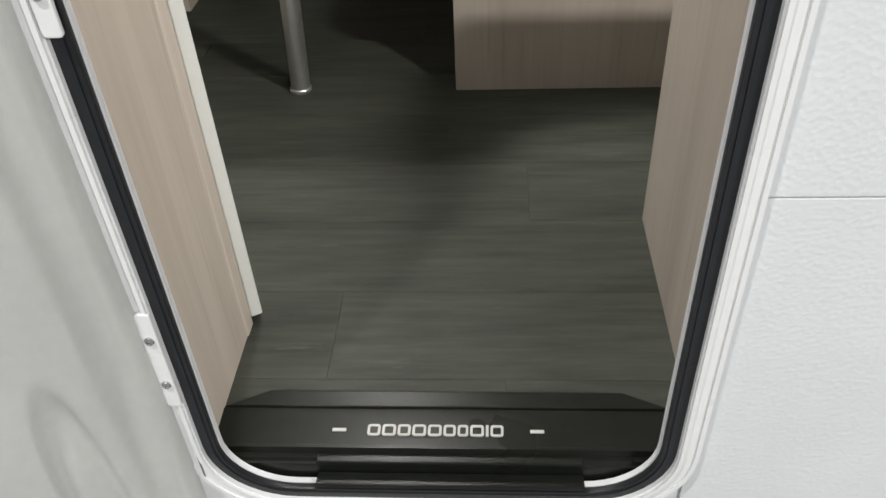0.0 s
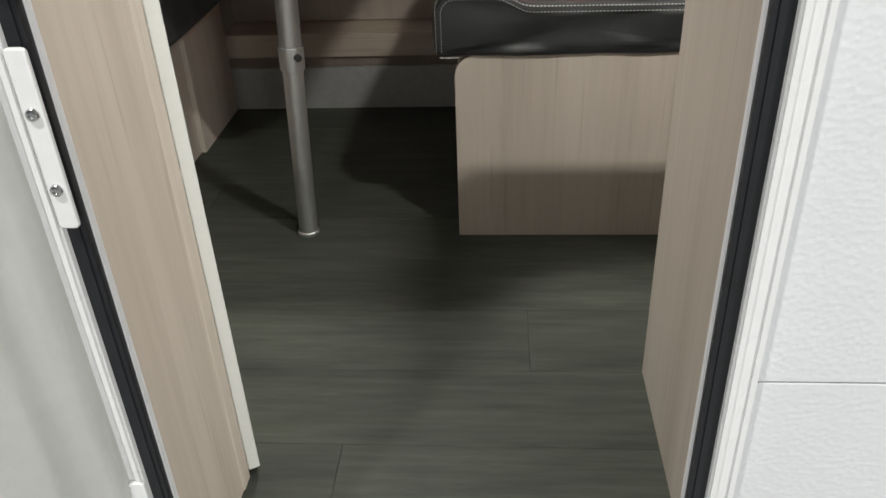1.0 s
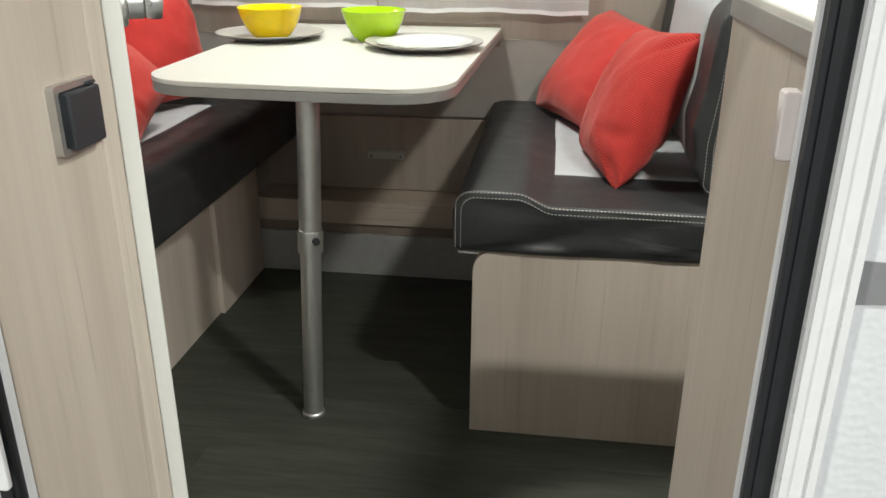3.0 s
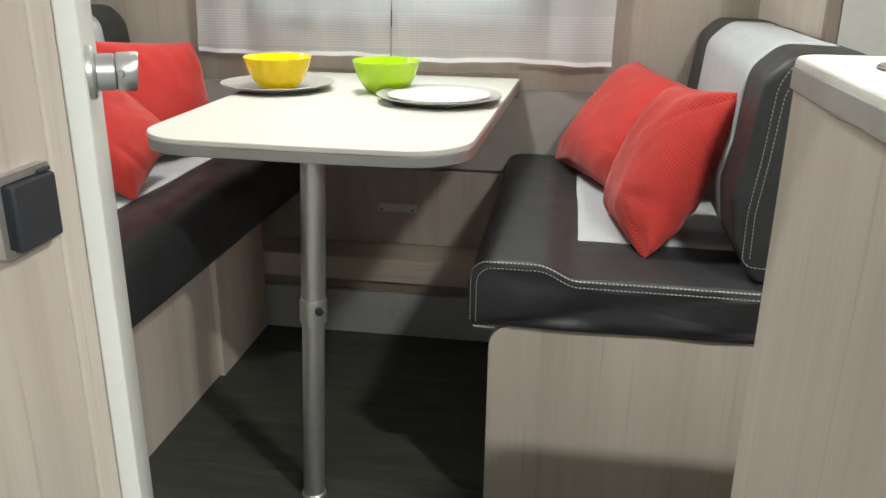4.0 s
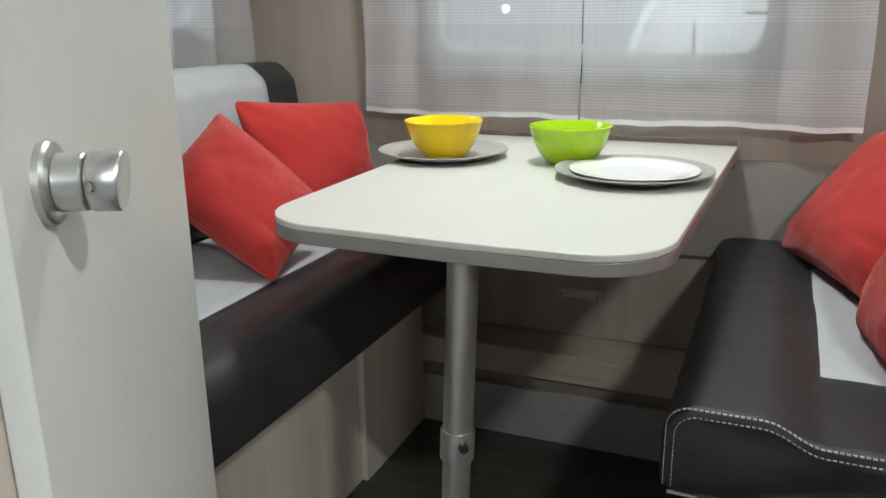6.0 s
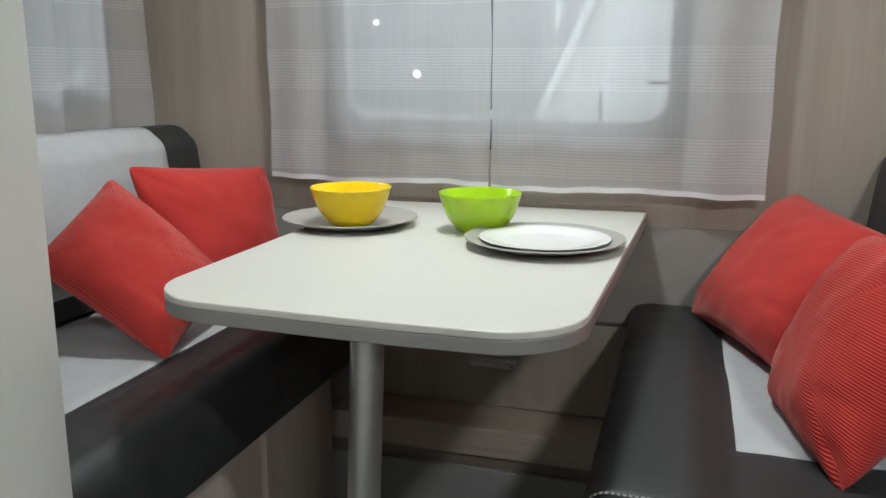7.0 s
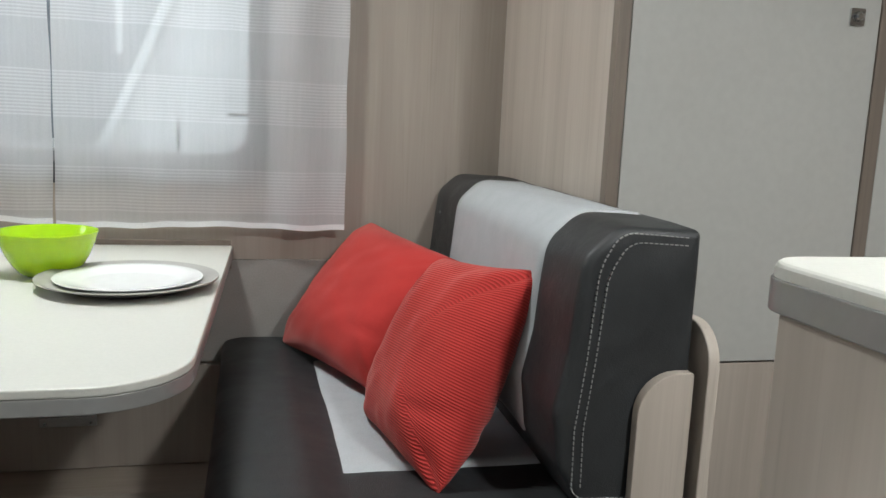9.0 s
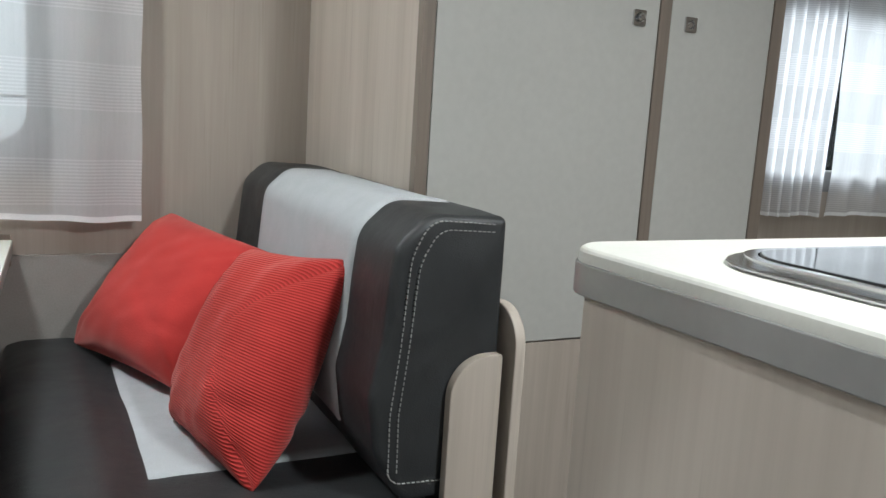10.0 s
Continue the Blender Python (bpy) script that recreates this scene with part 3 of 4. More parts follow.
def leaf_surface():
    bm = bmesh.new()
    rows = []
    ws = [0, 0.004, 0.012, 0.022] + list(np.linspace(0.030, 0.16, 34)) + list(np.linspace(0.18, 0.555, 26)) + [0.567, 0.575, 0.58]
    zs = [-0.10, -0.095, -0.08] + list(np.linspace(-0.06, 0.40, 50)) + list(np.linspace(0.43, 1.70, 34)) + [1.745, 1.75]
    for z in zs:
        rows.append([])
        for w in ws:
            edge = min(w, 0.58 - w, z + 0.10, 1.75 - z)
            h = 0.020 * min(1, edge / 0.02) ** 0.5
            dip = 0.020 / (1 + math.exp(-(w - 0.052) / 0.006))
            oval = math.hypot((w - 0.108) / 0.030, (z - 0.02) / 0.23)
            dip -= 0.012 / (1 + math.exp((oval - 1) / 0.045)) - 0.006 / (1 + math.exp((oval - 0.62) / 0.045))
            low = max(0.0, min(1.0, (0.62 - z) / 0.3))
            h += dip + noise.noise((w * 5, z * 3, 2)) * (0.004 + 0.012 * low) * min(1, edge / 0.05)
            ang = radians(208)
            ux, uy = math.cos(ang), math.sin(ang)
            px, py = -0.246 + ux * w, SKIN - 0.012 + uy * w
            rows[-1].append(bm.verts.new((px + uy * -h, py + ux * h, z)))
    for p, q in zip(rows, rows[1:]):
        for i in range(len(ws) - 1):
            bm.faces.new((p[i], p[i + 1], q[i + 1], q[i]))
    bmesh.ops.solidify(bm, geom=bm.faces[:], thickness=0.004)
    return bm


part("moulded_face", leaf_surface(), M_LEAF, leaf, smooth=60)

# dark plastic entrance sill
sill = thing("entrance_sill", None, "dark brown plastic entrance sill with pale printed marks", "door sill")
prof = [(0.797, 0.0005), (0.796, 0.004), (0.790, 0.003), (0.738, 0.001), (0.735, 0.005), (0.731, 0.005), (0.728, -0.004),
        (0.722, -0.005), (0.719, -0.009), (0.716, -0.010), (0.7155, -0.03), (0.7155, -0.06), (0.797, -0.06)]
part("sill_body", prism([(y, z) for y, z in prof], "x", DOOR[0] - 0.05, DOOR[1] + 0.055, 0.001), M_SILL, sill)
part("ramp", prism(corners([(-0.238, 0.7975), (0.366, 0.7975), (0.305, 0.826), (-0.180, 0.826)], [0, 0, 0.006, 0.006], 4), "z", -0.001, 0.0065, 0.002), M_SILL, sill)
part("kick_plate", box(-0.10, 0.245, 0.7145, 0.727, -0.012, -0.0035, 0.002), M_SILL, sill)
part("lip_cover", box(-0.10, 0.245, 0.694, 0.7145, -0.0315, -0.0235, 0.002), M_SILL, sill, "dark strip over the frame lip")
marks = bmesh.new()
x = -0.037
for w in (0.017, 0.018, 0.017, 0.018, 0.018, 0.016, 0.014, 0.018, 0.0035, 0.017):
    if w > 0.01:
        ring(corners([(x, 0.7525), (x + w, 0.7525), (x + w, 0.7705), (x, 0.7705)], [0.004] * 4, 4),
             corners([(x + 0.0032, 0.7557), (x + w - 0.0032, 0.7557), (x + w - 0.0032, 0.7673), (x + 0.0032, 0.7673)], [0.0015] * 4, 4), "z", 0.0005, 0.0036, marks)
    else:
        box(x, x + w, 0.7525, 0.7705, 0.0005, 0.0036, 0, marks)
    x += w + 0.0026
part("print_marks", marks, M_SILL_MARK, sill, "pale printed marks")
for x in (-0.084, 0.178):
    part("print_dash", box(x, x + 0.018, 0.759, 0.7635, 0.0005, 0.0035, 0), M_SILL_MARK, sill)

# grey pointed decal on the outer skin
tagged(part("grey_swoosh_decal", prism([(0.370, 0.8245), (0.40, 0.8235), (0.445, 0.819), (0.462, 0.8145), (0.445, 0.8085), (0.42, 0.8005), (0.395, 0.796), (0.370, 0.7945)], "y", SKIN - 0.0012, SKIN - 0.0002), M_DECAL),
       "grey pointed decal on the white caravan side", "decal")

# ---- toilet compartment ----
panel = thing("partition_panel", None, "pale oak foil partition panel beside the entrance", "partition")
part("board", box(-0.262, -0.240, INNER + 0.003, 0.9335, 0.0, CEIL, 0.001), M_WOOD, panel)
part("edge_profile", prism(corners([(-0.262, 0.9345), (-0.2385, 0.9345), (-0.2385, 0.968), (-0.262, 0.968)], [0, 0.004, 0.006, 0], 5), "z", 0.0, CEIL), M_WOOD, panel)
sw = thing("light_switch", None, "square anthracite rocker switch in a chrome frame on the oak panel", "switch")
def plate_outline(g, r):
    return corners([(0.857 + g, 0.817 + g), (0.922 - g, 0.817 + g), (0.922 - g, 0.879 - g), (0.857 + g, 0.879 - g)], [r] * 4, 3)


part("switch_frame", ring(plate_outline(0, 0.004), plate_outline(0.006, 0.003), "x", -0.2405, -0.232), M_ALU, sw, "chrome frame")
part("base_plate", prism(plate_outline(0.005, 0.003), "x", -0.2405, -0.2355), M_ALU, sw)
part("rocker", prism(corners([(0.868, 0.8205), (0.9195, 0.8205), (0.9195, 0.872), (0.868, 0.872)], [0.003] * 4, 3), "x", -0.2405, -0.2255, 0.002), M_SWITCH, sw)
part("rocker_edge", box(-0.2405, -0.2290, 0.905, 0.9195, 0.8725, 0.8755, 0.0008), M_SWITCH, sw)

# diagonal white door of the compartment
d0, d1 = Vector((-0.2225, 0.972)), Vector((-0.452, 1.369))
du = (d1 - d0).normalized()
dn = Vector((du.y, -du.x))
tdoor = thing("toilet_door", None, "closed white washroom door with a satin metal knob", "door")
back0, back1 = d0 - dn * 0.018, d1 - dn * 0.018
part("door_slab", prism(corners([tuple(d0), tuple(d1), tuple(back1), tuple(back0)], [0.003] * 4, 3), "z", 0.014, 1.80), M_WHITE_DOOR, tdoor)
kc = d0 + du * 0.060
knob_turn = Matrix.Rotation(math.atan2(dn.y, dn.x), 4, "Z") @ Matrix.Rotation(radians(90), 4, "Y")
knob = part("knob_rose", lathe([(0, 0), (0.0235, 0.0), (0.0235, 0.004), (0.022, 0.006), (0.0165, 0.007), (0, 0.007)], (kc.x, kc.y, 0.933), 40, turn=knob_turn), M_ALU, tdoor, "round aluminium rose")
part("neck", lathe([(0, 0.006), (0.0162, 0.0075), (0.0162, 0.0215), (0.0154, 0.0225), (0.0140, 0.023), (0, 0.023)], (kc.x, kc.y, 0.933), 40, turn=knob_turn), M_ALU, knob)


def turn_knob():
    """Short cylinder whose end is cut on the slant and slightly dished."""
    bm = lathe([(0, 0.023), (0.0140, 0.0232), (0.0160, 0.0242), (0.0168, 0.026), (0.0172, 0.0395), (0.0162, 0.0412), (0.012, 0.0406), (0.006, 0.0402), (0, 0.0400)], (0, 0, 0), 40)
    for v in bm.verts:
        if v.co.z > 0.03:
            v.co.z -= v.co.x * 0.10
    bmesh.ops.transform(bm, matrix=Matrix.Translation((kc.x, kc.y, 0.933)) @ knob_turn, verts=bm.verts)
    return bm


part("turn_grip", turn_knob(), M_ALU, knob, "satin aluminium grip with a slanted end", smooth=40)
part("lock_pin", lathe([(0, 0.0015), (0.003, 0.0012), (0.0034, 0)], (kc.x + dn.x * 0.032 + 0.004, kc.y + dn.y * 0.032 - 0.0166, 0.933), 14, turn=Matrix.Rotation(radians(90), 4, "X")), M_STEEL, knob)
tagged(part("partition_inner", box(FRONT + 0.002, -0.478, 1.375, 1.392, 0.0, CEIL, 0.001), M_WOOD), "pale oak foil washroom partition", "partition", kind="structure")
tagged(part("washroom_header", prism([tuple(d0 - dn * 0.004), tuple(d1 - dn * 0.004), tuple(back1), tuple(back0)], "z", 1.81, CEIL), M_WOOD), "pale oak foil panel above the washroom door", "partition", kind="structure")

# ---- dinette ----
# lower cabinet under the window
cab = thing("floor_cabinet", None, "taupe low cabinet with a grey pull under the window", "cabinet")
part("plinth", box(-0.69, 0.10, 2.460, 2.475, 0.0, 0.130, 0.001), M_PLINTH, cab, "grey plinth strip")
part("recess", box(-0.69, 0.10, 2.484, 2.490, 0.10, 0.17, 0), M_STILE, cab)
part("ledge", box(-0.69, 0.10, 2.474, FAR - 0.002, 0.157, 0.228, 0.002), M_WOOD_X, cab)
part("flap", box(-0.69, 0.10, FAR - 0.016, FAR - 0.001, 0.231, 0.460, 0.0015), M_WALL, cab)
pull = part("pull", box(-0.368, -0.252, FAR - 0.024, FAR - 0.0165, 0.330, 0.357, 0.003), M_HANDLE, cab, "grey pull")
part("pull_lip", box(-0.363, -0.257, FAR - 0.032, FAR - 0.0235, 0.348, 0.355, 0.002), M_HANDLE, pull)
for x in (-0.356, -0.264):
    part("pull_screw", lathe([(0, 0.002), (0.003, 0.002), (0.004, 0)], (x, FAR - 0.024, 0.339), 12, turn=Matrix.Rotation(radians(90), 4, "X")), M_STEEL, pull)
tagged(part("wall_panel", box(-1.0, 0.60, FAR - 0.010, FAR - 0.001, 0.466, 0.697, 0.002), M_GREY_WALL), "grey padded wall panel above the bench", "wall panel", kind="structure")
tagged(part("table_rail", box(-0.61, 0.03, FAR - 0.016, FAR - 0.0105, 0.676, 0.741, 0.002), M_STILE), "metal table rail on the wall", "rail", kind="structure")


def bench_seat_outline(edge, inner, z0, top, s):
    """Seat cushion cross-section: a raised roll at the front, a lower sitting area behind."""
    return corners([(edge, z0), (edge, top + 0.025), (edge + s * 0.13, top + 0.025), (edge + s * 0.185, top), (inner, top), (inner, z0)], [0.018, 0.050, 0.07, 0.07, 0.02, 0.02], 8)


# right bench
bench = thing("bench_box", None, "pale oak bench base with a rounded end panel", "bench")
part("end_panel", prism(corners([(0.050, 0.0), (0.050, 0.415), (0.547, 0.415), (0.547, 0.717), (0.622, 0.717), (0.622, 0.0)], [0, 0.045, 0.02, 0.055, 0.004, 0], 8), "y", 1.685, 1.701, 0.0015), M_WOOD, bench)
part("side_panel", box(0.056, 0.072, 1.7015, FAR - 0.002, 0.0, 0.400, 0.001), M_WOOD, bench)
part("slat_base", box(0.056, 0.62, 1.7015, FAR - 0.002, 0.4005, 0.413, 0.001), M_WOOD_X, bench)
part("back_panel", prism(corners([(1.683, 0.0), (1.683, 0.777), (2.015, 0.777), (2.015, 0.0)], [0, 0.055, 0, 0], 8), "x", 0.640, 0.656, 0.002), M_WOOD, bench)

seat = thing("seat_cushion", None, "dark anthracite leatherette bench cushion with light grey inset", "cushion", "bench seat cushions")
so = bench_seat_outline(0.010, 0.60, 0.4135, 0.514, 1)
part("cover", cushion(so, 1.676, FAR - 0.014, 0.012, crease=0.016, ease=0.515), M_LEATHER, seat, smooth=70)
part("seam", box(0.1875, 0.1895, 1.684, 1.888, 0.510, 0.5156, 0.0005), M_BLACK, seat)
part("inset_fabric", strip_cover([(0.190, 0.514), (0.60, 0.514)], 1.884, 2.438, 1), M_GREY, seat, "light grey fabric inset", smooth=70)


def seat_stitch(d):
    return corners([(0.016 + d, 0.424), (0.016 + d, 0.537 - d), (0.142, 0.537 - d), (0.192, 0.511 - d), (0.60, 0.509 - d)], [0, 0.028, 0.06, 0.06, 0], 8)


st = stitches(seat_stitch(0.0), 1.6765, proud=0.0022)
stitches(seat_stitch(0.0105), 1.6755, proud=0.0022, bm=st)
part("welt", box(0.022, 0.060, 1.6775, 1.684, 0.4105, 0.4135, 0.0008), M_THREAD, seat)
tagged(part("stitching", st, M_THREAD, seat, "pale double stitching"), kind="stuff")

back = thing("backrest_cushion", None, "dark leatherette bench backrest cushion with light grey fabric centre", "cushion", "bench backrests")


def back_outline(s, x_back, k=1.14):
    pts = [(0.0, 0.515), (0.0, 0.899), (0.100, 0.903), (0.139, 0.862), (0.145, 0.800), (0.150, 0.735), (0.163, 0.665), (0.154, 0.590), (0.118, 0.515)]
    return corners([(x_back - s * a * k, b) for a, b in pts], [0.02, 0.010, 0.05, 0.05, 0.06, 0.05, 0.05, 0.05, 0.032], 6)


part("cover", cushion(back_outline(1, 0.628), 1.704, FAR - 0.014, 0.012, skew=0.018, crease=0.008), M_LEATHER, back, smooth=70)


def back_front(s, x_back):
    o = back_outline(s, x_back)
    a = min(range(len(o)), key=lambda i: abs(o[i][0] - (x_back - s * 0.02)) + abs(o[i][1] - 0.90))
    b = min(range(len(o)), key=lambda i: abs(o[i][0] - (x_back - s * 0.16)) + abs(o[i][1] - 0.56))
    return o[min(a, b):max(a, b) + 1]


part("inset_fabric", strip_cover(back_front(1, 0.628), 1.845, 2.39, -1, skew=0.018, y_skew=(1.706, FAR - 0.014)), M_GREY, back, "light grey fabric centre", smooth=70)
seam = corners([(0.606, 0.889), (0.514, 0.895), (0.489, 0.850), (0.480, 0.73), (0.470, 0.64), (0.472, 0.548), (0.598, 0.541)], [0, 0.032, 0.08, 0.2, 0.1, 0.02, 0], 8)
bs = stitches(seam, 1.7045, proud=0.003)
stitches([(x + 0.012, z) for x, z in corners([(0.594, 0.879), (0.514, 0.883), (0.489, 0.840), (0.480, 0.73), (0.470, 0.64), (0.472, 0.558)], [0, 0.03, 0.08, 0.2, 0.1, 0], 8)], 1.7045, proud=0.003, bm=bs)
tagged(part("stitching", bs, M_THREAD, back, "pale double stitching"), kind="stuff")

# left bench
lbench = thing("bench_box", None, "pale oak bench base under the front window", "bench")
part("front_panel", box(-0.706, -0.690, 1.394, 2.137, 0.0, 0.372, 0.001), M_WOOD, lbench)
part("front_panel", box(-0.692, -0.6765, 2.139, FAR - 0.161, 0.0, 0.372, 0.001), M_WOOD, lbench)
part("slat_base", box(FRONT + 0.002, -0.690, 1.394, FAR - 0.002, 0.3725, 0.385, 0.001), M_WOOD_X, lbench)
lseat = thing("seat_cushion", None, "dark anthracite leatherette bench cushion with light grey inset", "cushion", "bench seat cushions")
part("cover", cushion(bench_seat_outline(-0.588, -1.24, 0.386, 0.511, -1), 1.398, FAR - 0.014, 0.014), M_LEATHER, lseat, smooth=70)
part("inset_fabric", strip_cover([(-0.780, 0.511), (-1.13, 0.511)], 1.55, 2.442, -1), M_GREY, lseat, "light grey fabric inset", smooth=70)
lback = thing("backrest_cushion", None, "dark leatherette backrest cushion with light grey centre below the window", "cushion", "bench backrests")
part("cover", cushion(back_outline(-1, -1.250), 1.410, FAR - 0.014, 0.03), M_LEATHER, lback, smooth=70)
part("inset_fabric", strip_cover(back_front(-1, -1.250), 1.55, 2.45, 1), M_GREY, lback, "light grey fabric centre", smooth=70)

part("seam", box(-1.0785, -1.0755, 1.56, 2.44, 0.728, 0.7315, 0.0005), M_PLINTH, lback)

# table
table = thing("dinette_table", None, "cream laminate dinette table with silver edge on one metal leg", "table")
tb = FAR - 0.0165
tab = corners([(-0.614, tb), (-0.609, 1.677), (-0.25, 1.659), (0.002, 1.661), (0.033, tb)], [0.006, 0.118, 2.0, 0.115, 0.006], 14)
part("tabletop", prism(tab, "z", 0.7195, 0.7300, 0.002), M_TABLE, table)
part("edge_band", prism(inset(tab, 0.0004), "z", 0.700, 0.7193, 0.0015), M_BAND, table, "silver edge band")
# the leg leans a little: its foot stands further in than its head
foot_at, head_at = Vector((-0.297, 1.699, 0.0)), Vector((-0.270, 1.699, 0.700))
axis = head_at - foot_at
lean = axis.to_track_quat("Z", "Y").to_matrix().to_4x4()
leg = part("leg", lathe([(0.0, 0.40), (0.0224, 0.40), (0.0224, 0.6992), (0, 0.6992)], foot_at, 40, turn=lean), M_ALU, table, "satin aluminium leg")
part("lower_tube", lathe([(0, 0.005), (0.0212, 0.005), (0.0212, 0.40), (0, 0.40)], foot_at, 40, turn=lean), M_ALU, leg)
part("collar", lathe([(0.0226, 0.388), (0.0252, 0.388), (0.0256, 0.392), (0.0256, 0.432), (0.0246, 0.436), (0.0226, 0.436)], foot_at, 40, turn=lean), M_ALU, leg, "grey clamp collar")
pin = foot_at + axis * (0.418 / 0.70)
part("clamp_pin", lathe([(0, 0.010), (0.006, 0.009), (0.0075, 0.006), (0.0075, -0.004)], (pin.x + 0.017, pin.y - 0.021, 0.418), 20, turn=Matrix.Rotation(radians(32), 4, "Z") @ Matrix.Rotation(radians(90), 4, "X")), M_BLACK, leg, "black clamp pin")
part("foot", lathe([(0, 0.0005), (0.0245, 0.0005), (0.0245, 0.006), (0.022, 0.009), (0, 0.009)], foot_at, 40), M_ALU, leg)


# tableware
def bowl(name, x, y, z, mat, label):
    """Thin conical melamine bowl with a rolled rim and a foot."""
    outer = [(0, 0.0), (0.038, 0.0), (0.040, 0.002), (0.0475, 0.006), (0.0570, 0.018), (0.0665, 0.034), (0.0745, 0.054), (0.0800, 0.072), (0.0812, 0.0745)]
    inner = [(0.0800, 0.0760), (0.0782, 0.0735), (0.0725, 0.054), (0.0645, 0.035), (0.0548, 0.019), (0.0450, 0.009), (0.036, 0.006), (0, 0.005)]
    return tagged(new(name, finish(lathe(outer + inner, (x, y, z), 64), name, mat, 50)), label, "bowl", "tableware")


def plate(name, x, y, z, r, mat, label, flat=1.0):
    prof = [(a, b * flat) for a, b in [(0, 0), (r * 0.62, 0), (r * 0.68, 0.002), (r * 0.86, 0.011), (r, 0.0165), (r, 0.0185), (r * 0.985, 0.0190), (r * 0.86, 0.0140), (r * 0.68, 0.0050), (r * 0.60, 0.0035), (0, 0.0035)]]
    return tagged(new(name, finish(lathe(prof, (x, y, z), 80), name, mat, 50)), label, "plate", "tableware")


TOP = 0.7302
plate("dinner_plate", -0.535, 2.270, TOP, 0.136, M_PLATE, "taupe melamine plate on the cream table")
bowl("bowl", -0.528, 2.258, TOP + 0.0037, M_YELLOW, "yellow melamine bowl standing on a taupe plate")
bowl("bowl", -0.267, 2.278, TOP, M_LIME, "lime green melamine bowl on the table")
plate("dinner_plate", -0.122, 2.170, TOP, 0.141, M_PLATE, "taupe melamine plate under a white plate")
plate("side_plate", -0.122, 2.170, TOP + 0.0075, 0.115, M_PLATE_WHITE, "glossy white plate lying in a taupe plate", 0.55)

# scatter cushions
pillow("scatter_cushion", (0.138, 2.547, 0.528), (0.285, 2.160, 0.540), (0.474, 2.215, 0.752), (0.332, 2.602, 0.786), 0.15, M_PLUSH, "red plush scatter cushion leaning in the bench corner", 1)
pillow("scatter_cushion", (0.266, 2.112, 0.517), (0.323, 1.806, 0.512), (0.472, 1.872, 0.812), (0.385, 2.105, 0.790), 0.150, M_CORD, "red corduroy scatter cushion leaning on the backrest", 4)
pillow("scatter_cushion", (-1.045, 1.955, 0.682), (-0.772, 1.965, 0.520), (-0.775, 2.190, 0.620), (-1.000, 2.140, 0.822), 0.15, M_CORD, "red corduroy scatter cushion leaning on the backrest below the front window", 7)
pillow("scatter_cushion", (-0.915, 2.215, 0.535), (-0.835, 2.535, 0.530), (-0.872, 2.530, 0.808), (-1.008, 2.205, 0.838), 0.14, M_PLUSH, "red plush scatter cushion in the corner by the window", 11)


# ---- curtains and windows ----
def curtain(name, axis, at, u0, u1, z0, z1, label, waves=5, amp=0.006, seed=0, fold=None):
    """A hanging sheer panel with soft folds and a stitched hem along its foot."""
    th = thing(name, None, label, "curtain", "sheer curtains")
    layers = [("cloth", z0 + 0.012, z1, M_SHEER, 0.0, 0.0, 1.0), ("hem", z0, z0 + 0.014, M_HEM, 0.001, 0.0, 1.0)]
    if fold:
        layers.append(("side_fold", z0 + 0.010, z1, M_SHEER, 0.004, *fold))
    for what, a, b, mat, d, s0, s1 in layers:
        bm = bmesh.new()
        rows = []
        nu, nz = 70, max(1, int((b - a) / 0.025))
        for j in range(nz + 1):
            z = a + (b - a) * j / nz
            rows.append([])
            for i in range(nu + 1):
                s = s0 + (s1 - s0) * i / nu
                u = u0 + (u1 - u0) * s + noise.noise((s * 3, z * 7, seed)) * 0.004
                k = math.sin(2 * math.pi * waves * s + seed) * amp + noise.noise((u * 9, z * 1.6, seed)) * amp * 1.3
                sag = 0.003 * math.sin(s * 9 + seed) + 0.0012 * math.sin(s * 31 + seed) * (1 if j == 0 or what == "hem" else 0.0)
                p = at + k + d
                rows[-1].append(bm.verts.new((u, p, z + sag) if axis == "y" else (p, u, z + sag)))
        for p, q in zip(rows, rows[1:]):
            for i in range(nu):
                bm.faces.new((p[i], p[i + 1], q[i + 1], q[i]))
        part(what, bm, mat, th, smooth=180)
    return th


curtain("curtain", "y", 2.573, -0.876, -0.3205, 0.777, 1.72, "sheer white striped curtain panel hanging at the dinette window", 4, 0.005, seed=1, fold=(0.0, 0.259))
curtain("curtain", "y", 2.573, -0.3165, 0.272, 0.772, 1.72, "sheer white striped curtain panel hanging at the dinette window", 4, 0.005, seed=3, fold=(0.72, 1.0))
curtain("curtain", "x", FRONT + 0.055, 2.02, 2.575, 0.82, 1.72, "sheer white striped curtain panel at the front window", 3.5, 0.022, seed=5)
curtain("curtain", "x", FRONT + 0.055, 1.48, 1.97, 0.82, 1.72, "sheer white striped curtain panel at the front window", 3.5, 0.022, seed=8)
curtain("curtain", "y", 2.570, 2.073, 2.347, 0.785, 1.72, "sheer white curtain panel at the rear side window", 6, 0.014, seed=2)
curtain("curtain", "y", 2.564, 2.337, 3.08, 0.785, 1.72, "sheer white curtain panel at the rear side window", 6, 0.014, seed=6)


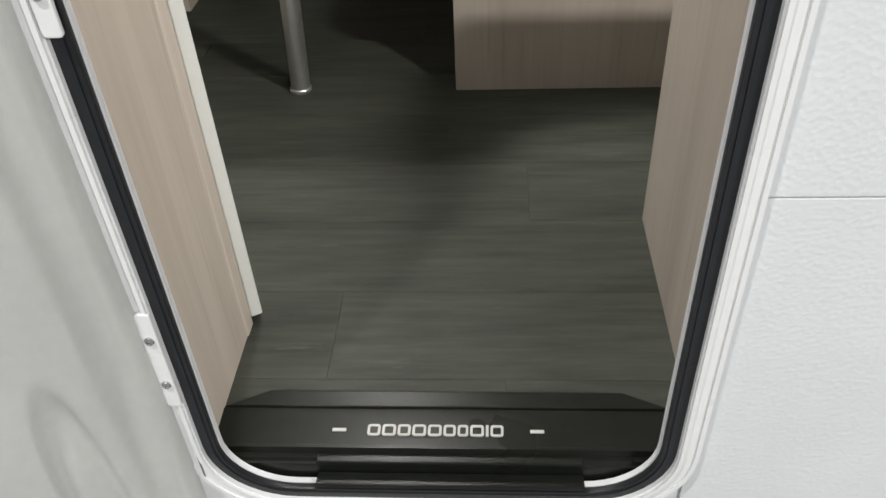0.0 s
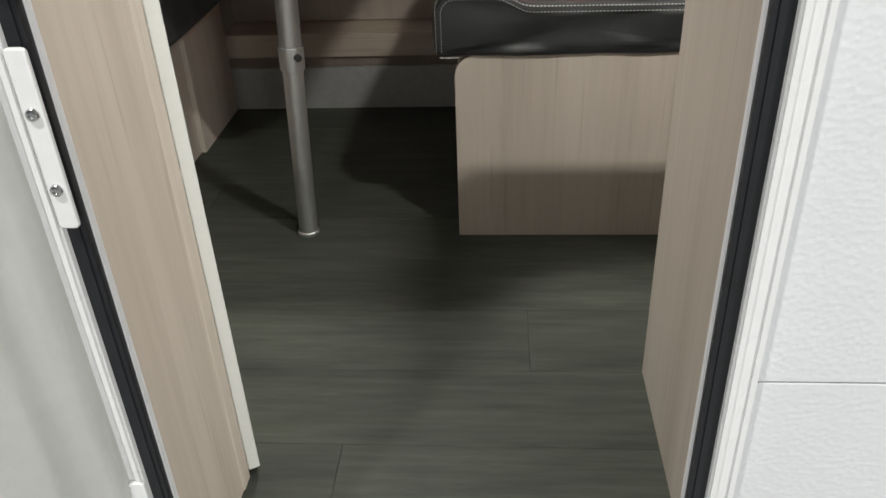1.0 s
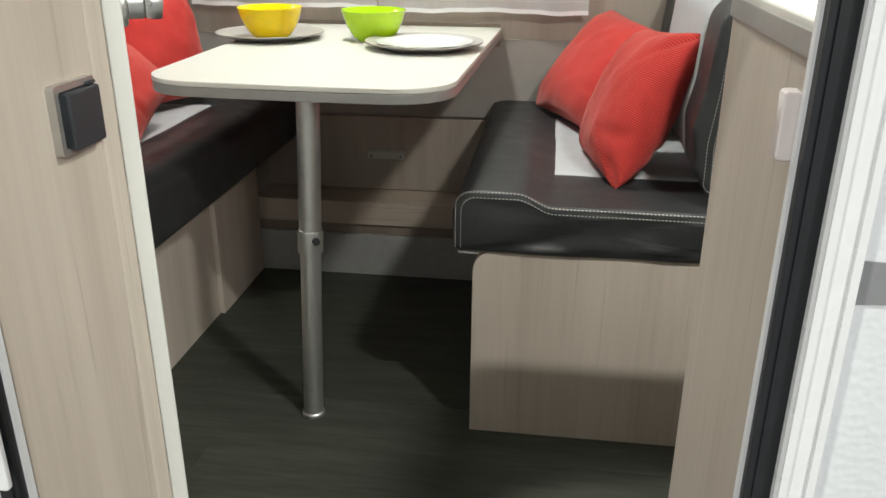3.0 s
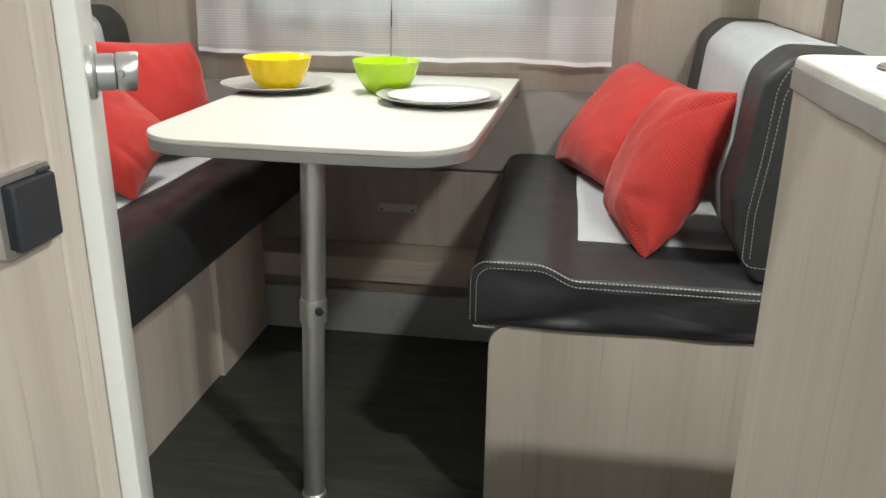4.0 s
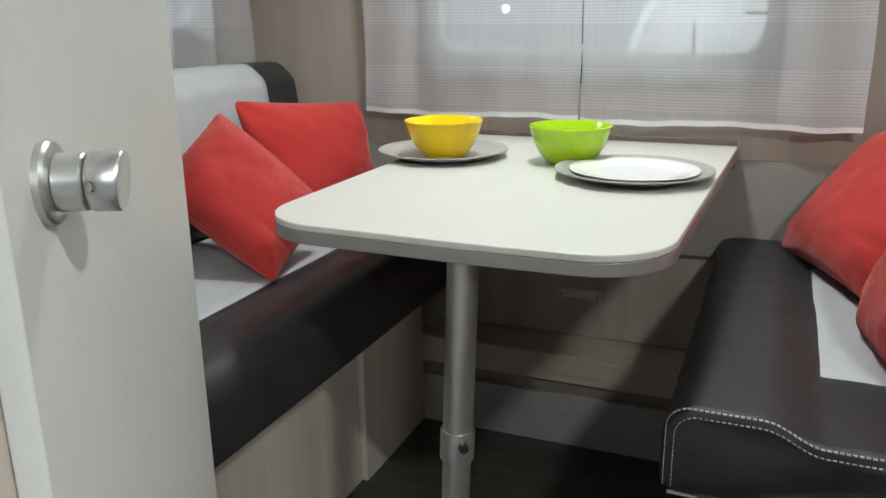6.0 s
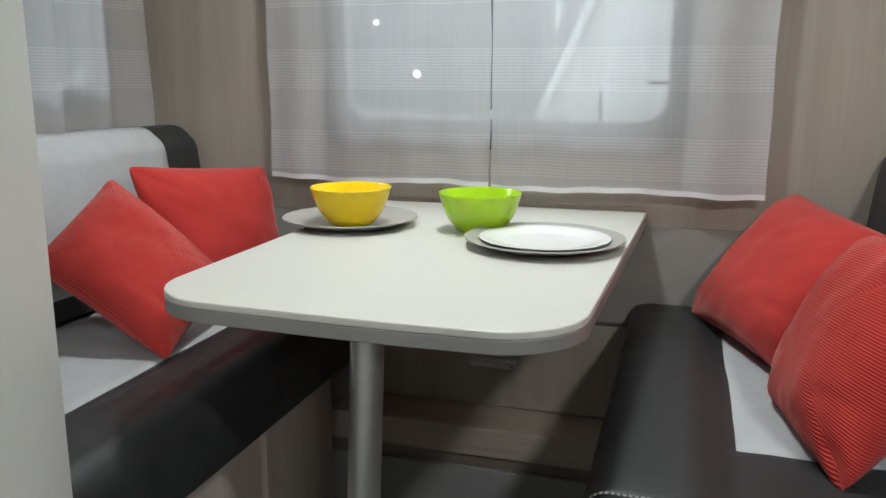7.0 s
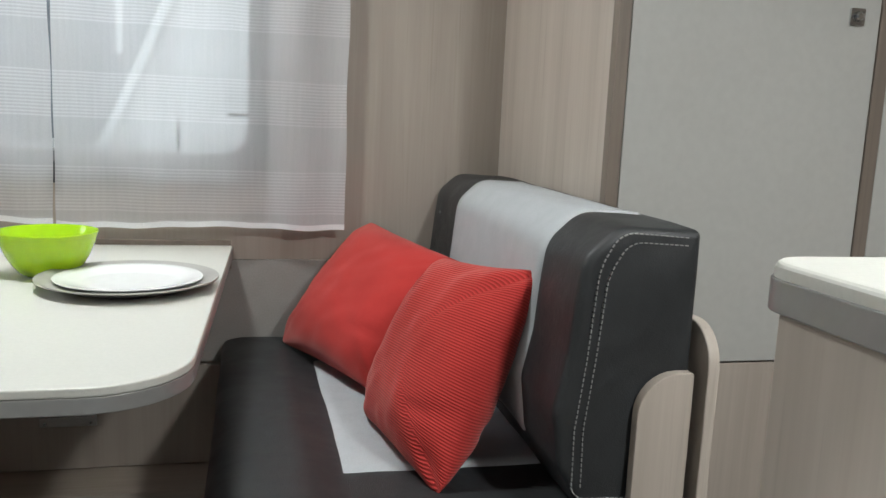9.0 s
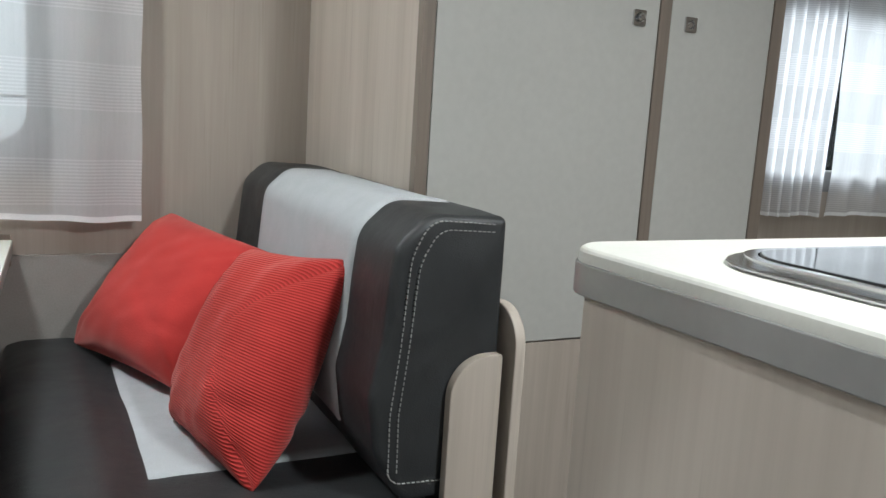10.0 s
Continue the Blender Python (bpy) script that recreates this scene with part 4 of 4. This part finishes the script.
def window(name, axis, at, depth, hole, label):
    """A rounded plastic window frame with an acrylic pane."""
    w = tagged(new(name), label, "window", kind="structure")
    u0, u1, v0, v1 = hole

    def o(g, r):
        return corners([(u0 - g, v0 - g), (u1 + g, v0 - g), (u1 + g, v1 + g), (u0 - g, v1 + g)], [r] * 4, 6)
    part("window_frame", ring(o(0.012, 0.07), o(-0.052, 0.06), axis, at - 0.008 * (1 if depth > 0 else -1), at + depth), M_WINFRAME, w, "grey plastic frame")
    part("inner_bead", ring(o(-0.052, 0.060), o(-0.057, 0.055), axis, at - 0.010 * (1 if depth > 0 else -1), at + depth * 0.5), M_PLINTH, w, "pale inner bead")
    pane = part("pane", prism(o(-0.040, 0.06), axis, at + depth * 0.75, at + depth * 0.75 + 0.004), M_PANE, w)
    pane.visible_shadow = False
    return w


window("window_1", "y", FAR, 0.05, WIN, "dinette side window with grey frame behind sheer curtains")
w1 = bpy.data.objects["window_1"]
part("latch_foot", box(-0.331, -0.307, FAR - 0.018, FAR - 0.0085, 0.858, 0.902, 0.002), M_BLACK, w1, "black window latch")
part("centre_seal", box(-0.324, -0.313, FAR + 0.036, FAR + 0.046, 0.925, 1.448, 0.001), M_WINFRAME, w1)
part("stay_arm", box(-0.086, -0.078, FAR + 0.010, FAR + 0.018, 0.925, 0.992, 0.002), M_BLACK, w1, "dark window stay")
part("stay_hook", prism(corners([(0.020, 1.008), (0.070, 1.008), (0.070, 0.985), (0.078, 0.985), (0.078, 1.016), (0.020, 1.016)], [0, 0.004, 0, 0, 0.006, 0], 3), "y", FAR + 0.010, FAR + 0.018), M_BLACK, w1, "dark window stay")
window("window_2", "y", FAR, 0.05, REARWIN, "rear side window behind sheer curtains")
window("window_3", "x", FRONT, -0.045, FRONTWIN, "front window behind sheer curtains")

# ---- wardrobe ----
ward = thing("wardrobe", None, "tall wardrobe with two off-white doors and taupe stiles", "wardrobe")
WX, WY = 0.630, 2.02
part("side_panel", box(0.634, 0.652, WY + 0.0205, FAR - 0.001, 0.0, CEIL - 0.002, 0.001), M_WOOD, ward, "pale oak side panel")
part("stile", box(0.633, 0.656, WY - 0.002, WY + 0.02, 0.0, CEIL - 0.002, 0.002), M_STILE, ward, "taupe stile")
part("stile", box(1.119, 1.146, WY - 0.002, WY + 0.02, 0.0, CEIL - 0.002, 0.002), M_STILE, ward, "taupe stile")
part("stile", box(1.413, 1.444, WY - 0.002, WY + 0.02, 0.0, CEIL - 0.002, 0.002), M_STILE, ward, "taupe stile")
part("end_panel", box(1.427, 1.444, WY + 0.0205, FAR - 0.001, 0.0, CEIL - 0.002, 0.001), M_WOOD, ward)
for a, b, kx in ((WX + 0.0275, 1.1175, 1.070), (1.1475, 1.4115, 1.195)):
    part("base_panel", box(a, b, WY + 0.004, WY + 0.018, 0.0, 0.619, 0.001), M_WOOD, ward)
    dr = part("door", box(a, b, WY, WY + 0.018, 0.623, 1.80, 0.0015), M_CUPBOARD, ward, "off-white door")
    part("lock_plate", ring(corners([(kx - 0.014, 1.212), (kx + 0.014, 1.212), (kx + 0.014, 1.240), (kx - 0.014, 1.240)], [0.002] * 4, 2), corners([(kx - 0.009, 1.217), (kx + 0.009, 1.217), (kx + 0.009, 1.235), (kx - 0.009, 1.235)], [0.0085] * 4, 2), "y", WY - 0.004, WY + 0.001), M_STEEL, dr, "square steel lock plate")
    out = 0.012 if kx < 1.1 else 0.003
    part("push_knob", lathe([(0, out), (0.005, out), (0.0078, out - 0.002), (0.0078, 0.0)], (kx, WY, 1.226), 24, turn=Matrix.Rotation(radians(90), 4, "X")), M_CHROME, dr, "chrome push knob")
part("header", box(WX + 0.0275, 1.4115, WY, WY + 0.018, 1.803, CEIL - 0.002, 0.001), M_WOOD, ward)
bed = thing("rear_bed", None, "beige covered rear bed behind the wardrobe", "bed")
part("mattress", box(1.455, REAR - 0.01, 1.30, FAR - 0.01, 0.36, 0.50, 0.03, seg=3), M_BED, bed)
part("base", box(1.455, REAR - 0.01, 1.32, FAR - 0.01, 0.0, 0.359, 0.002), M_WOOD_X, bed)

# ---- kitchen ----
kit = thing("kitchen_unit", None, "pale oak kitchen unit beside the entrance", "kitchen unit")
part("side_panel", box(0.3875, 0.403, INNER + 0.002, 1.2195, 0.0, 0.9125, 0.0015), M_WOOD, kit)
part("front_panel", box(0.4075, 1.30, 1.2005, 1.2185, 0.08, 0.9125, 0.0015), M_WOOD, kit)
part("kick_board", box(0.4075, 1.30, 1.155, 1.170, 0.0, 0.08, 0.001), M_STILE, kit)
part("end_panel", box(1.301, 1.318, INNER + 0.002, 1.2195, 0.0, 0.9125, 0.0015), M_WOOD, kit)
worktop = thing("worktop", None, "cream laminate worktop with a silver rounded edge", "worktop")
wt = corners([(0.384, INNER + 0.002), (0.384, 1.250), (1.325, 1.250), (1.325, INNER + 0.002)], [0, 0.035, 0.02, 0], 8)
part("top", prism(inset(wt, 0.0016), "z", 0.9270, 0.9445, 0.0055, seg=4), M_TABLE, worktop)
part("edge_band", prism(wt, "z", 0.9130, 0.9343, 0.001), M_BAND, worktop, "silver edge band")
hob = thing("hob", None, "black glass hob with a polished steel rim set in the worktop", "hob")
ho = corners([(0.430, 0.79), (0.430, 1.177), (0.98, 1.177), (0.98, 0.79)], [0.06] * 4, 8)
part("rim", prism(ho, "z", 0.9447, 0.948, 0.002), M_STEEL, hob, "polished steel rim")
part("inner_rim", ring(inset(ho, 0.010), inset(ho, 0.018), "z", 0.9475, 0.9515), M_STEEL, hob)
part("glass_lid", prism(inset(ho, 0.019), "z", 0.9483, 0.9525, 0.0015), M_HOBGLASS, hob)

# ---- outside ----
# wall out of view behind the camera, added for glossy parts to reflect
tagged(part("reflection_wall", box(-20, 20, -9.3, -9.0, -0.5, 3.6, 0), M_FAR_GREY), "unseen grey wall added for reflections", "wall", kind="structure")
tagged(part("ground", box(-60, 60, -60, 60, -0.52, -0.50, 0), M_HALL), "grey exhibition hall floor", "floor", kind="structure")
nb = thing("neighbour_caravan", None, "white caravan standing alongside outside the window", "caravan")
part("body", prism(corners([(-3.6, -0.25), (1.3, -0.25), (1.3, 2.1), (-3.6, 2.1)], [0.1, 0.1, 0.3, 0.3], 6), "y", 3.75, 5.6, 0.02), M_FAR_WHITE, nb)
wdw = part("window", prism(corners([(-1.30, 0.93), (-0.44, 0.90), (-0.22, 1.36), (-0.12, 1.60), (-1.30, 1.60)], [0.08, 0.03, 0, 0.03, 0.08], 6), "y", 3.735, 3.749), M_FAR_GLASS, nb, "dark cab window")
part("window_pillar", prism([(-0.435, 0.87), (-0.400, 0.87), (-0.085, 1.60), (-0.120, 1.60)], "y", 3.722, 3.734, 0.002), M_FAR_WHITE, wdw, "slanted white window pillar")
part("window_divider", box(-0.365, -0.342, 3.722, 3.734, 1.19, 1.60, 0.002), M_FAR_WHITE, wdw)
part("vent", ring(corners([(-0.545, 1.11), (-0.475, 1.11), (-0.475, 1.205), (-0.545, 1.205)], [0.01] * 4, 3), corners([(-0.530, 1.125), (-0.490, 1.125), (-0.490, 1.19), (-0.530, 1.19)], [0.006] * 4, 3), "y", 3.722, 3.734), M_FAR_GREY, wdw)
# glowing discs stand in for spots of light; the neighbour has no lamps here
for x, z, r in ((-1.042, 1.224, 0.011), (-0.882, 1.034, 0.015)):
    part("light_spot", lathe([(0, 0.010), (r * 0.8, 0.008), (r, 0.0)], (x, 3.733, z), 20, turn=Matrix.Rotation(radians(90), 4, "X")), M_LIGHT_SPOT, nb, "small glowing disc standing in for a spot of light")
part("stripe", box(-3.5, 1.2, 3.744, 3.749, 0.62, 0.80, 0), M_FAR_GREY, nb)

# ---- floor ----
floor = tagged(part("floor", box(FRONT, REAR, INNER + 0.002, FAR, -0.04, -0.0025, 0), M_JOINT), "dark grey-brown wood-look vinyl plank floor", "floor", kind="structure")
WIDTH, LENGTH, JOINT = 0.182, 1.22, 0.0004
first = {0: 0.194, -1: 0.72, -2: -0.107, 1: -0.48}
rng = random.Random(5)
for k in range(-3, 8):
    y = 1.216 + k * WIDTH
    at = first.get(k, rng.uniform(-0.6, 0.6))
    y0, y1 = max(y, 0.790), min(y + WIDTH, FAR)
    if y1 - y0 < 0.02:
        continue
    for j in range(-2, 3):
        x0, x1 = max(at + j * LENGTH, FRONT), min(at + (j + 1) * LENGTH, 2.4)
        if x1 - x0 > 0.02:
            bm = box(x0 + JOINT / 2, x1 - JOINT / 2, y0 + JOINT / 2, y1 - JOINT / 2, -0.002, 0.0, 0.0005, seg=1)
            part("plank", bm, M_FLOOR, floor, smooth=0)
